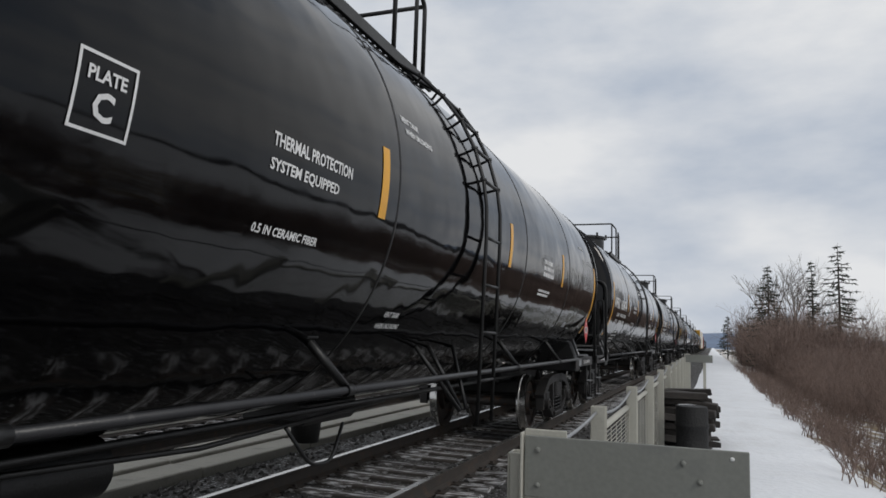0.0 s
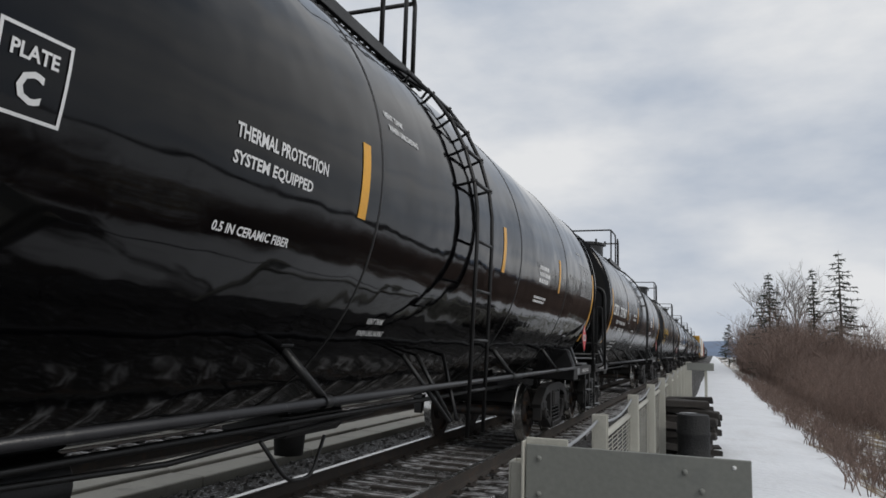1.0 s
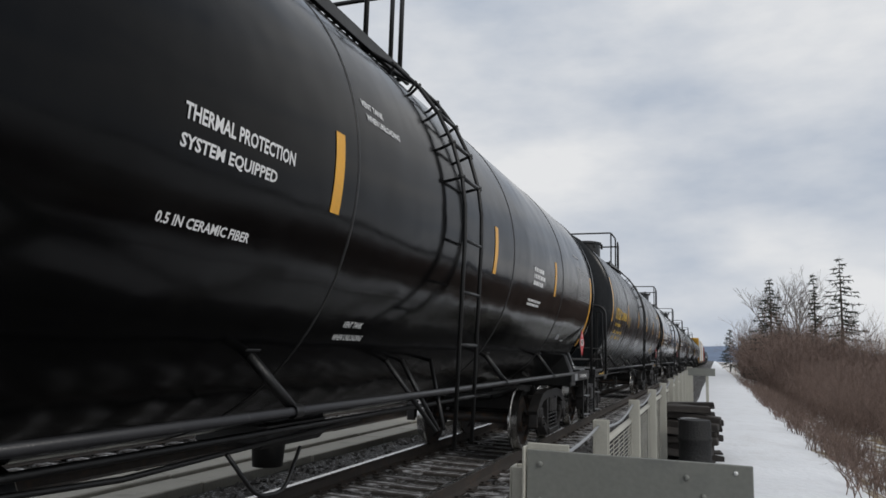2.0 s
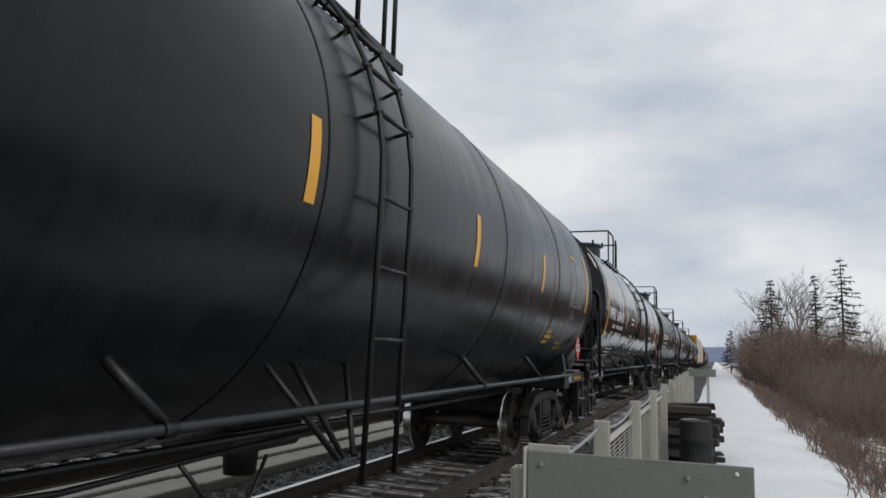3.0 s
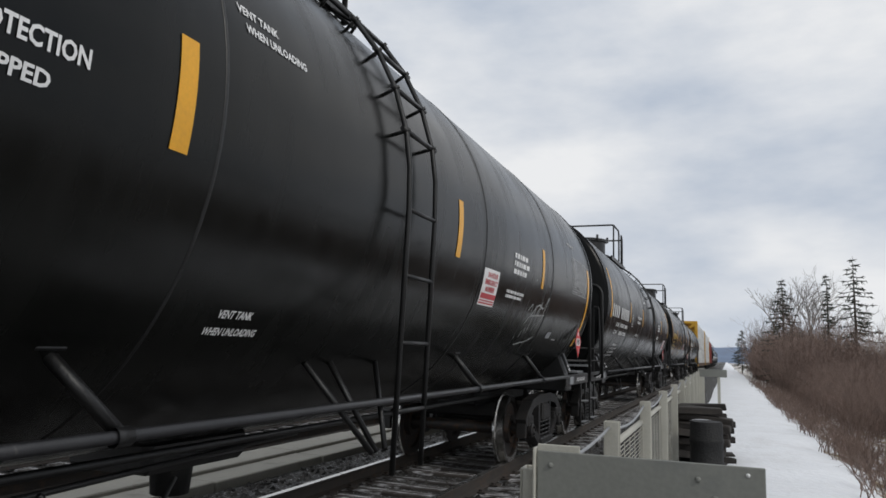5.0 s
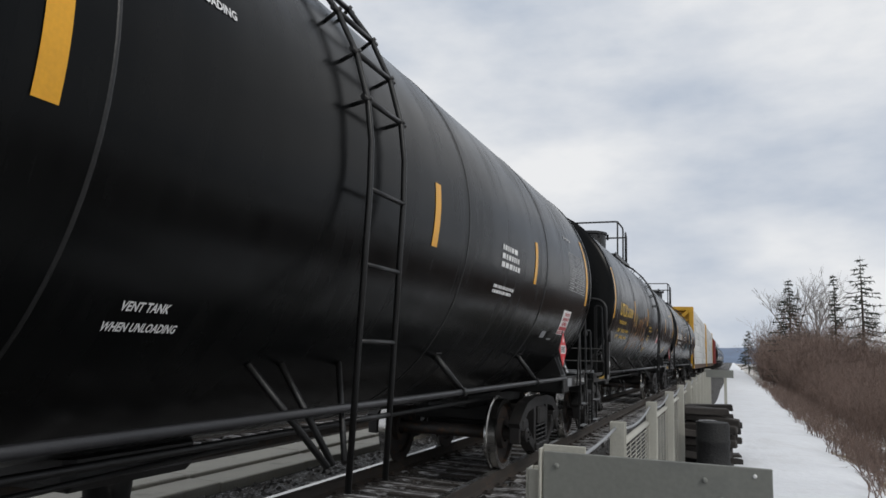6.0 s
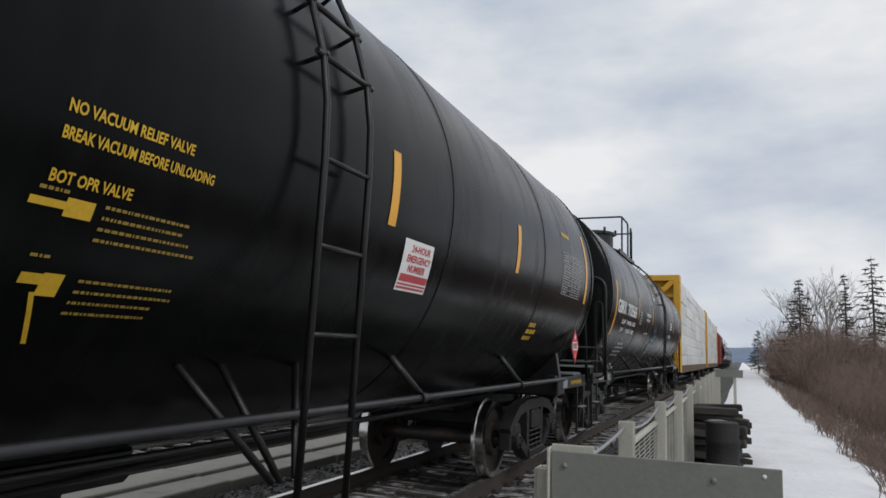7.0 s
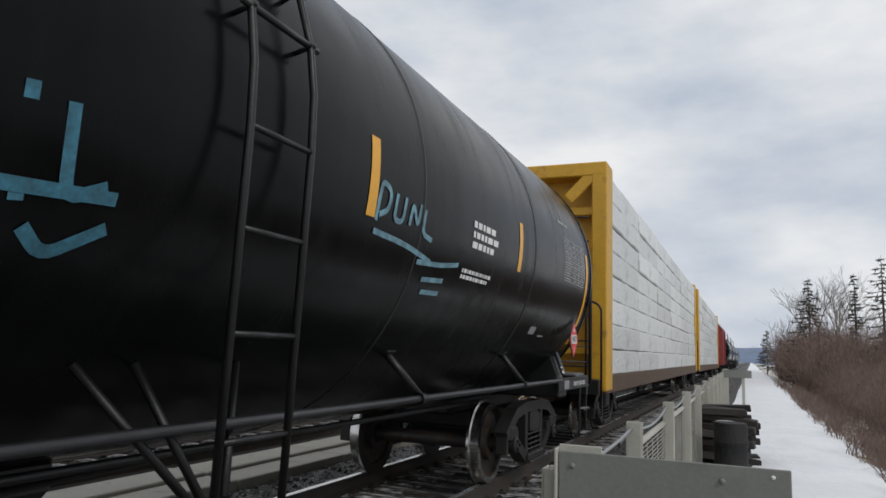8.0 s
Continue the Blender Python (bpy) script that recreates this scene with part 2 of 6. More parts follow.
# ---- ground, track and path ----
GRASS = material("dry_grass_ground", (0.22, 0.16, 0.085), 0.9, spread=0.4, scale=0.8, fine=25, bump=0.8, depth=0.05, second=(0.72, 0.73, 0.75), amount=0.5, edge=0.05)
PROFILE = [(-420, -3.0, 2), (-60, -1.6, 2), (-24, -1.15, 2), (-12, -0.75, 2), (-9.0, -0.55, 2), (-7.6, -0.42, 1), (-6.9, -0.20, 1), (-5.6, -0.20, 1),
           (-3.2, -0.21, 1), (-2.0, -0.22, 1), (-1.5, -0.20, 1), (1.5, -0.20, 1), (1.95, -0.26, 1), (2.55, -0.44, 1), (3.0, -0.40, 0), (3.7, -0.35, 0), (4.4, -0.33, 0),
           (4.9, -0.34, 0), (5.45, -0.38, 0), (5.95, -0.52, 2), (7.2, -1.05, 2), (8.6, -1.5, 2), (12, -1.9, 2), (24, -2.2, 0), (60, -2.6, 0), (420, -4, 0)]
STEPS = [-60, -30, -15, -8, -4, 0, 2, 4] + [5 + 0.5 * i for i in range(60)] + [36 + 2 * i for i in range(22)] + [84, 92, 104, 120, 145, 180, 240, 330, 480, 800, 1600]


PATCHY = material("patchy_snow_on_gravel", (0.06, 0.052, 0.045), 0.9, spread=0.4, scale=0.55, fine=30, bump=0.7, depth=0.03, second=(0.78, 0.79, 0.81), amount=0.48, edge=0.06)


def build_ground():
    bm = bmesh.new()
    rows = []
    for y in STEPS:
        row = []
        for x, z, _ in PROFILE:
            side = abs(x - 2.7) < 8
            jx = noise.noise(Vector((x * 0.9, y * 0.35, 3.1))) * (0.4 if 5 < x < 9 else 0.06 if side else 0)
            jz = noise.noise(Vector((x * 1.3, y * 0.6, 7.7))) * (0.05 if 2.6 < x < 12 else 0.015 if side else 0.0)
            p = along(x + jx, y, z + jz)
            if y > 480:
                p.z = min(p.z, -3.0)
            row.append(bm.verts.new(p))
        rows.append(row)
    for y, a, b in zip(STEPS, rows, rows[1:]):
        for k in range(len(PROFILE) - 1):
            f = bm.faces.new((a[k], a[k + 1], b[k + 1], b[k]))
            f.material_index, f.smooth = 3 if y < 6 and PROFILE[k][2] == 0 and PROFILE[k][0] < 10 else PROFILE[k][2], True
    ob = link_mesh("ground", bm, [SNOW, BED, GRASS, PATCHY])
    tagged(ob, "snow-covered ground with a gravel railway bed and dry grass banks", "ground", kind="structure")
    return ob


ground = build_ground()
TRACK_X = (0.0, -4.30)
RAIL_SHAPE = [(-0.036, 0.0), (0.036, 0.0), (0.036, -0.03), (0.010, -0.045), (0.009, -0.135), (0.072, -0.158), (0.072, -0.17), (-0.072, -0.17),
              (-0.072, -0.158), (-0.009, -0.135), (-0.010, -0.045), (-0.036, -0.03)]
RAIL_Y = [-30, -10, -2] + [0.5 * i for i in range(2, 40)] + [20 + 2 * i for i in range(40)] + [105, 130, 160, 200, 260, 340, 480]


def build_rail(x0, parent):
    bm = bmesh.new()
    rings = [[bm.verts.new(along(x0 + u, y, w)) for u, w in RAIL_SHAPE] for y in RAIL_Y]
    n = len(RAIL_SHAPE)
    for a, b in zip(rings, rings[1:]):
        for k in range(n):
            f = bm.faces.new((a[k], b[k], b[(k + 1) % n], a[(k + 1) % n]))
            f.material_index = 0 if k == 0 else 1
    part("rail", bm, [RAILTOP, RAILWEB], parent)


def tie_mesh():
    bm = bmesh.new()
    box(bm, -1.3, 1.3, -0.115, 0.115, -0.18, 0.0, 0.012)
    me = bpy.data.meshes.new("tie")
    bm.to_mesh(me)
    bm.free()
    me.materials.append(TIE)
    return me


def build_track(x0, near, label):
    base = tagged(new("railway_track"), label, "railway track", kind="structure")
    for s in (-0.753, 0.753):
        build_rail(x0 + s, base)
    me, rng = tie_mesh(), random.Random(int(x0 * 10) + 50)
    for i in range(near):
        y = 2.0 + 0.5 * i + rng.uniform(-0.04, 0.04)
        ob = new("tie", me)
        ob.parent = base
        p = along(x0, y, -0.165 + rng.uniform(-0.012, 0.006))
        ob.matrix_basis = pose(p.x + rng.uniform(-0.04, 0.04), p.y, p.z, 0, 0, rng.uniform(-1.2, 1.2))
    return base


track_near = build_track(TRACK_X[0], 150, "rusty steel rails on weathered wooden ties with snow between")
track_far = build_track(TRACK_X[1], 90, "second line of rusty rails on wooden ties")


def build_plates(x0, parent):
    """Tie plates with spike heads beside both rails."""
    bm = bmesh.new()
    for i in range(90):
        y = 2.0 + 0.5 * i
        for s in (-0.753, 0.753):
            p = along(x0 + s, y, 0)
            box(bm, p.x - 0.17, p.x + 0.17, y - 0.09, y + 0.09, p.z - 0.166, p.z - 0.15)
            for d in (-0.1, 0.1):
                box(bm, p.x + d - 0.02, p.x + d + 0.02, y - 0.055, y - 0.02, p.z - 0.15, p.z - 0.125)
    tagged(part("tie_plates", bm, RAILWEB, parent), kind="stuff")


build_plates(TRACK_X[0], track_near)


def scatter_stones(name, label, spots, mat, smin, smax, seed):
    """Many small broken stones as one mesh."""
    rng = np.random.default_rng(seed)
    cube = np.array([[-1, -1, -1], [1, -1, -1], [1, 1, -1], [-1, 1, -1], [-1, -1, 1], [1, -1, 1], [1, 1, 1], [-1, 1, 1]], float)
    quads = np.array([[0, 3, 2, 1], [4, 5, 6, 7], [0, 1, 5, 4], [1, 2, 6, 5], [2, 3, 7, 6], [3, 0, 4, 7]])
    n = len(spots)
    verts = cube[None] * rng.uniform(0.45, 1.0, (n, 8, 3)) * rng.uniform(smin, smax, (n, 1, 1)) * np.array([1.1, 1.0, 0.75])
    q = rng.normal(size=(n, 4))
    q /= np.linalg.norm(q, axis=1)[:, None]
    w, x, y, z = q.T
    rot = np.stack([np.stack([1 - 2 * (y * y + z * z), 2 * (x * y - z * w), 2 * (x * z + y * w)], -1),
                    np.stack([2 * (x * y + z * w), 1 - 2 * (x * x + z * z), 2 * (y * z - x * w)], -1),
                    np.stack([2 * (x * z - y * w), 2 * (y * z + x * w), 1 - 2 * (x * x + y * y)], -1)], 1)
    verts = np.einsum("nij,nkj->nki", rot, verts) + np.asarray(spots)[:, None, :]
    faces = (quads[None] + 8 * np.arange(n)[:, None, None]).reshape(-1, 4)
    me = bpy.data.meshes.new(name)
    me.from_pydata(verts.reshape(-1, 3).tolist(), [], faces.tolist())
    me.materials.append(mat)
    return tagged(new(name, me), label, "gravel", kind="stuff")


def ballast_spots():
    rng, out = random.Random(4), []
    while len(out) < 21000:
        y = 2.5 + 45 * rng.random() ** 1.8
        x = rng.uniform(-6.6, 2.6)
        if -3.2 < x < -1.95:
            continue
        z = -0.225 if x < 1.6 else -0.22 - (x - 1.6) * 0.2
        if -1.3 < x < 1.3 and rng.random() < 0.35:
            continue
        p = along(x, y, z + rng.uniform(-0.01, 0.025))
        out.append(tuple(p))
    return out


scatter_stones("ballast", "broken grey ballast stones dusted with snow", ballast_spots(), STONE, 0.018, 0.045, 5)


def build_walkway():
    """Two rows of concrete slabs between the two lines, with open joints."""
    base = tagged(new("concrete_walkway"), "pale concrete slabs laid in two rows between the tracks", "walkway", kind="structure")
    mesh = {}
    for key, (a, b, top) in {"near": (-2.50, -2.03, -0.10), "far": (-3.08, -2.53, -0.06)}.items():
        bm = bmesh.new()
        box(bm, a, b, -1.22, 1.22, top - 0.16, top, 0.014)
        me = bpy.data.meshes.new("slab")
        bm.to_mesh(me)
        bm.free()
        me.materials.append(CONCRETE)
        mesh[key] = me
    rng = random.Random(8)
    for i in range(30):
        for key in ("near", "far"):
            y = 1.0 + 2.47 * i
            p = along(0, y, rng.uniform(-0.008, 0.004))
            ob = new("slab", mesh[key])
            ob.parent = base
            ob.matrix_basis = pose(p.x, y, p.z, 0, 0, rng.uniform(-0.25, 0.25))
    return base


build_walkway()

# ---- low panelled wall beyond the second line ----
PANEL = material("weathered_tan_boards", (0.27, 0.18, 0.085), 0.85, spread=0.4, scale=1.5, fine=25, stretch=(1, 0.4, 2), bump=0.4, second=(0.22, 0.17, 0.09), amount=0.4, obj=0.25)


def build_low_wall():
    base = tagged(new("low_wall"), "low wall of tan weathered panels between pale concrete posts", "wall", kind="structure")
    bm = bmesh.new()
    box(bm, -0.06, 0.06, -1.08, 1.08, -0.35, 0.40, 0.01)
    panel = bpy.data.meshes.new("panel")
    bm.to_mesh(panel)
    bm.free()
    panel.materials.append(PANEL)
    bm = bmesh.new()
    box(bm, -0.11, 0.11, -0.11, 0.11, -0.5, 0.46, 0.015)
    post = bpy.data.meshes.new("post")
    bm.to_mesh(post)
    bm.free()
    post.materials.append(CONCRETE)
    for i in range(26):
        y = 2.0 + 2.4 * i
        p = along(-8.2, y, 0)
        for name, me, d in (("panel", panel, 1.2), ("post", post, 0.0)):
            ob = new(name, me)
            ob.parent = base
            ob.matrix_basis = pose(p.x, y + d, p.z - 0.04)


build_low_wall()


# ---- railing of posts, mesh and cable between the line and the path ----
FENCE_X, FENCE_Y0, FENCE_STEP, FENCE_N = 2.80, 5.36, 2.46, 9


def build_fence():
    base = tagged(new("railing"), "grey-green steel post railing with wire mesh and a slack top cable", "railing")
    for i in range(-1, FENCE_N):
        y = FENCE_Y0 + FENCE_STEP * i if i >= 0 else 3.05
        p = along(FENCE_X, y, 0)
        bm = bmesh.new()
        box(bm, p.x - 0.008, p.x + 0.0, y - 0.05, y + 0.05, p.z - 0.5, p.z + 1.06, 0.003)
        for d in (-0.05, 0.038):
            box(bm, p.x + 0.002, p.x + 0.098, y + d, y + d + 0.012, p.z - 0.5, p.z + 1.06, 0.003)
        part("post", bm, FENCE, base)
    stops = [3.05] + [FENCE_Y0 + FENCE_STEP * i for i in range(FENCE_N)]
    for i, (a, b) in enumerate(zip(stops, stops[1:])):
        bm = bmesh.new()
        cable = [along(FENCE_X + 0.03, a + (b - a) * s, 1.02 - 0.16 * s * (1 - s) * (2 if i else 1)) for s in (k / 8 for k in range(9))]
        tube(bm, cable, 0.011, 6)
        part("cable", bm, GALV, base, "slack galvanized cable")
        if i == 0:
            continue
        bm = bmesh.new()
        p, q = along(FENCE_X, a + 0.06, 0.845), along(FENCE_X, b - 0.06, 0.845)
        tube(bm, [p, q], 0.03, 6)
        part("mid_rail", bm, FENCE, base)
        if i < 9:
            bm = bmesh.new()
            for k in range(26):
                z = 0.80 - 0.036 * k
                tube(bm, [along(FENCE_X + 0.02, a + 0.055, z), along(FENCE_X + 0.02, b - 0.055, z)], 0.004, 4)
            for k in range(7):
                y = a + 0.1 + (b - a - 0.2) * k / 6
                tube(bm, [along(FENCE_X + 0.028, y, 0.82), along(FENCE_X + 0.028, y, -0.08)], 0.0045, 4)
            part("wire_mesh", bm, FENCE, base, "welded wire mesh panel")


def build_end_panel(y, label):
    """Flat plate set square across the end of the railing, with bolts and a hole for a tie."""
    p = along(0, y, 0)
    base = tagged(new("end_panel"), label, "barrier panel", "end panels of the railing")
    bm = bmesh.new()
    box(bm, p.x + 2.88, p.x + 3.735, y - 0.006, y + 0.006, p.z + 0.90, p.z + 1.145, 0.003)
    part("plate", bm, FENCE_PLATE, base)
    bm = bmesh.new()
    box(bm, p.x + 2.862, p.x + 2.874, y - 0.02, y + 0.09, p.z - 0.5, p.z + 1.155, 0.003)
    box(bm, p.x + 2.876, p.x + 3.05, y + 0.01, y + 0.02, p.z - 0.5, p.z + 1.17, 0.003)
    part("angle_post", bm, FENCE, base)
    for x, z in ((2.935, 1.09), (2.935, 0.95), (3.5, 1.085), (3.56, 1.02), (3.5, 0.94)):
        bm = bmesh.new()
        lathe(bm, [(-0.012, 0.0), (-0.012, 0.008), (-0.006, 0.011), (0.0, 0.011)], 10, "y", (p.x + x, y - 0.006, p.z + z))
        part("bolt", bm, FENCE_PLATE, base)
    bm = bmesh.new()
    lathe(bm, [(-0.010, 0.0), (-0.010, 0.007), (-0.006, 0.008)], 12, "y", (p.x + 3.675, y, p.z + 1.115))
    part("washer", bm, PLWHITE, base, "bright white washer")
    bm = bmesh.new()
    box(bm, p.x + 3.44, p.x + 3.53, y + 0.02, y + 0.12, p.z - 0.5, p.z + 0.98, 0.004)
    part("back_post", bm, FENCE, base)


build_fence()
build_end_panel(2.95, "flat grey painted steel plate across the railing's near end")
build_end_panel(25.1, "matching far grey steel plate across the end of the railing")


# ---- the train ----
LIB = {}
JACK = material("grey_jack_plate", (0.035, 0.036, 0.038), 0.5, spread=0.25)
GREYPAINT = material("thin_white_stencil", (0.36, 0.36, 0.36), 0.5, spread=0.15, bump=0.03)


def letters(body, height, width=None, thick=0.0, slices=0.05):
    """Flat lettering as (list of points, faces), its lower left at 0, 0; cut in strips so that it can be rolled onto a tank."""
    key = (body, height, width, thick)
    if key in LIB:
        return LIB[key]
    cu = bpy.data.curves.new("lettering", "FONT")
    cu.body, cu.size, cu.resolution_u, cu.offset = body, 1.0, 2, thick
    ob = new("lettering", cu)
    me = bpy.data.meshes.new_from_object(ob.evaluated_get(bpy.context.evaluated_depsgraph_get()))
    bpy.data.objects.remove(ob)
    bpy.data.curves.remove(cu)
    bm = bmesh.new()
    bm.from_mesh(me)
    bpy.data.meshes.remove(me)
    xs, ys = [v.co.x for v in bm.verts], [v.co.y for v in bm.verts]
    kx = height / (max(ys) - min(ys)) if width is None else width / (max(xs) - min(xs))
    ky = height / (max(ys) - min(ys))
    for v in bm.verts:
        v.co = Vector(((v.co.x - min(xs)) * kx, (v.co.y - min(ys)) * ky, 0))
    z = slices
    while z < height and height > 0.12:
        bmesh.ops.bisect_plane(bm, geom=bm.verts[:] + bm.edges[:] + bm.faces[:], plane_co=(0, z, 0), plane_no=(0, 1, 0))
        z += slices
    bm.verts.index_update()
    LIB[key] = ([tuple(v.co) for v in bm.verts], [[v.index for v in f.verts] for f in bm.faces])
    bm.free()
    return LIB[key]


class Roll:
    """Places flat marks on the side of a tank of radius R about the height Z."""

    def __init__(self, R, Z, mid):
        self.R, self.Z, self.mid = R, Z, mid

    def at(self, s, arc, lift=0.004):
        a = arc / self.R
        return Vector(((self.R + lift) * math.cos(a), s - self.mid, self.Z + (self.R + lift) * math.sin(a)))

    def arc(self, z):
        return self.R * math.asin(max(-0.99, min(0.99, (z - self.Z) / self.R)))

    def text(self, bm, body, s, z, height, width=None, thick=0.028, slant=0.0):
        pts, faces = letters(body, height, width, thick)
        a0 = self.arc(z)
        vs = [bm.verts.new(self.at(s + x + slant * y, a0 + y)) for x, y, _ in pts]
        for f in faces:
            try:
                bm.faces.new([vs[i] for i in f])
            except ValueError:
                pass

    def patch(self, bm, s0, s1, a0, a1, lift=0.004, n=None, mat=0, skew=0.0):
        n = n or max(1, int(abs(a1 - a0) / 0.06))
        rows = [[bm.verts.new(self.at(s + skew * (k / n), a0 + (a1 - a0) * k / n, lift)) for s in (s0, s1)] for k in range(n + 1)]
        for p, q in zip(rows, rows[1:]):
            bm.faces.new((p[0], p[1], q[1], q[0])).material_index = mat

    def stroke(self, bm, pts, w, lift=0.005):
        """A painted line through (s, arc) points."""
        pts = bend([(s, a, 0) for s, a in pts], 0.25, 4)
        rows = []
        for i, p in enumerate(pts):
            d = (pts[min(i + 1, len(pts) - 1)] - pts[max(i - 1, 0)]).normalized()
            o = Vector((-d.y, d.x, 0)) * w / 2
            rows.append((bm.verts.new(self.at(p.x + o.x, p.y + o.y, lift)), bm.verts.new(self.at(p.x - o.x, p.y - o.y, lift))))
        for p, q in zip(rows, rows[1:]):
            bm.faces.new((p[0], p[1], q[1], q[0]))


def flat_text(bm, body, origin, right, up, height, width=None, thick=0.028):
    pts, faces = letters(body, height, width, thick, 9.0)
    o, r, u = Vector(origin), Vector(right), Vector(up)
    vs = [bm.verts.new(o + r * x + u * y) for x, y, _ in pts]
    for f in faces:
        try:
            bm.faces.new([vs[i] for i in f])
        except ValueError:
            pass


def bars(bm, origin, right, up, rows, width, height, seed, gap=0.35):
    """Writing too small to read: short plain bars in rows, downwards from origin."""
    rng = random.Random(seed)
    o, r, u = Vector(origin), Vector(right), Vector(up)
    for k in range(rows):
        x, end = 0.0, width * rng.uniform(0.6, 1.0)
        while x < end:
            w = min(height * rng.uniform(0.8, 3.2), end - x)
            p = o + r * x - u * (k * height * (1 + gap))
            vs = [bm.verts.new(p + r * a + u * b) for a, b in ((0, 0), (w, 0), (w, height), (0, height))]
            bm.faces.new(vs)
            x += w + height * 0.5


def diamond(parent, centre, right, half, label):
    """A red diamond placard with its number, on a thin plate."""
    c, r, u = Vector(centre), Vector(right), Vector((0, 0, 1))
    out = r.cross(u)
    holder = bmesh.new()
    vs = [holder.verts.new(c + (r * a + u * b) * half * 1.12 - out * 0.012) for a, b in ((-1, 0), (0, -1), (1, 0), (0, 1))]
    f = holder.faces.new(vs)
    ext = bmesh.ops.extrude_face_region(holder, geom=[f])["geom"]
    for v in ext:
        if isinstance(v, bmesh.types.BMVert):
            v.co += out * 0.008
    plate = part("placard", holder, STEEL_BLACK, parent, label)
    bm = bmesh.new()

    def poly(pts, lift, mat):
        bm.faces.new([bm.verts.new(c + (r * a + u * b) * half + out * lift) for a, b in pts]).material_index = mat

    poly(((-1, 0), (0, -1), (1, 0), (0, 1)), 0.001, 0)
    poly(((-0.66, -0.24), (0.66, -0.24), (0.66, 0.24), (-0.66, 0.24)), 0.003, 1)
    poly(((-0.13, 0.42), (0.13, 0.42), (0.17, 0.55), (0.05, 0.64), (0.02, 0.8), (-0.08, 0.62), (-0.16, 0.55)), 0.003, 1)
    part("diamond", bm, [RED, PLWHITE], plate)
    bm = bmesh.new()
    flat_text(bm, "1987", c + (r * -0.58 + u * -0.19) * half + out * 0.005, r, u, half * 0.38, half * 1.16, 0.02)
    part("number", bm, INK, plate)
    bm = bmesh.new()
    flat_text(bm, "3", c + (r * -0.1 + u * -0.72) * half + out * 0.004, r, u, half * 0.3, None, 0.02)
    part("class_number", bm, PLWHITE, plate)


def sweep(bm, pts, w, h, mat=0):
    """A square bar (w across x, h in its plane) through points of one x."""
    rings = []
    pts = [Vector(p) for p in pts]
    for i, p in enumerate(pts):
        d = (pts[min(i + 1, len(pts) - 1)] - pts[max(i - 1, 0)]).normalized()
        nrm = Vector((0, -d.z, d.y))
        rings.append([bm.verts.new(p + Vector((sx * w / 2, 0, 0)) + nrm * sn * h / 2) for sx, sn in ((-1, -1), (1, -1), (1, 1), (-1, 1))])
    for a, b in zip(rings, rings[1:]):
        for k in range(4):
            bm.faces.new((a[k], a[(k + 1) % 4], b[(k + 1) % 4], b[k])).material_index = mat
    bm.faces.new(rings[0][::-1])
    bm.faces.new(rings[-1])


def shared(name, bm, mats, smooth=False):
    me = bpy.data.meshes.new(name)
    bmesh.ops.recalc_face_normals(bm, faces=bm.faces)
    bm.to_mesh(me)
    bm.free()
    for m in mats:
        me.materials.append(m)
    if smooth:
        me.polygons.foreach_set("use_smooth", [True] * len(me.polygons))
        me.set_sharp_from_angle(angle=radians(38))
    return me


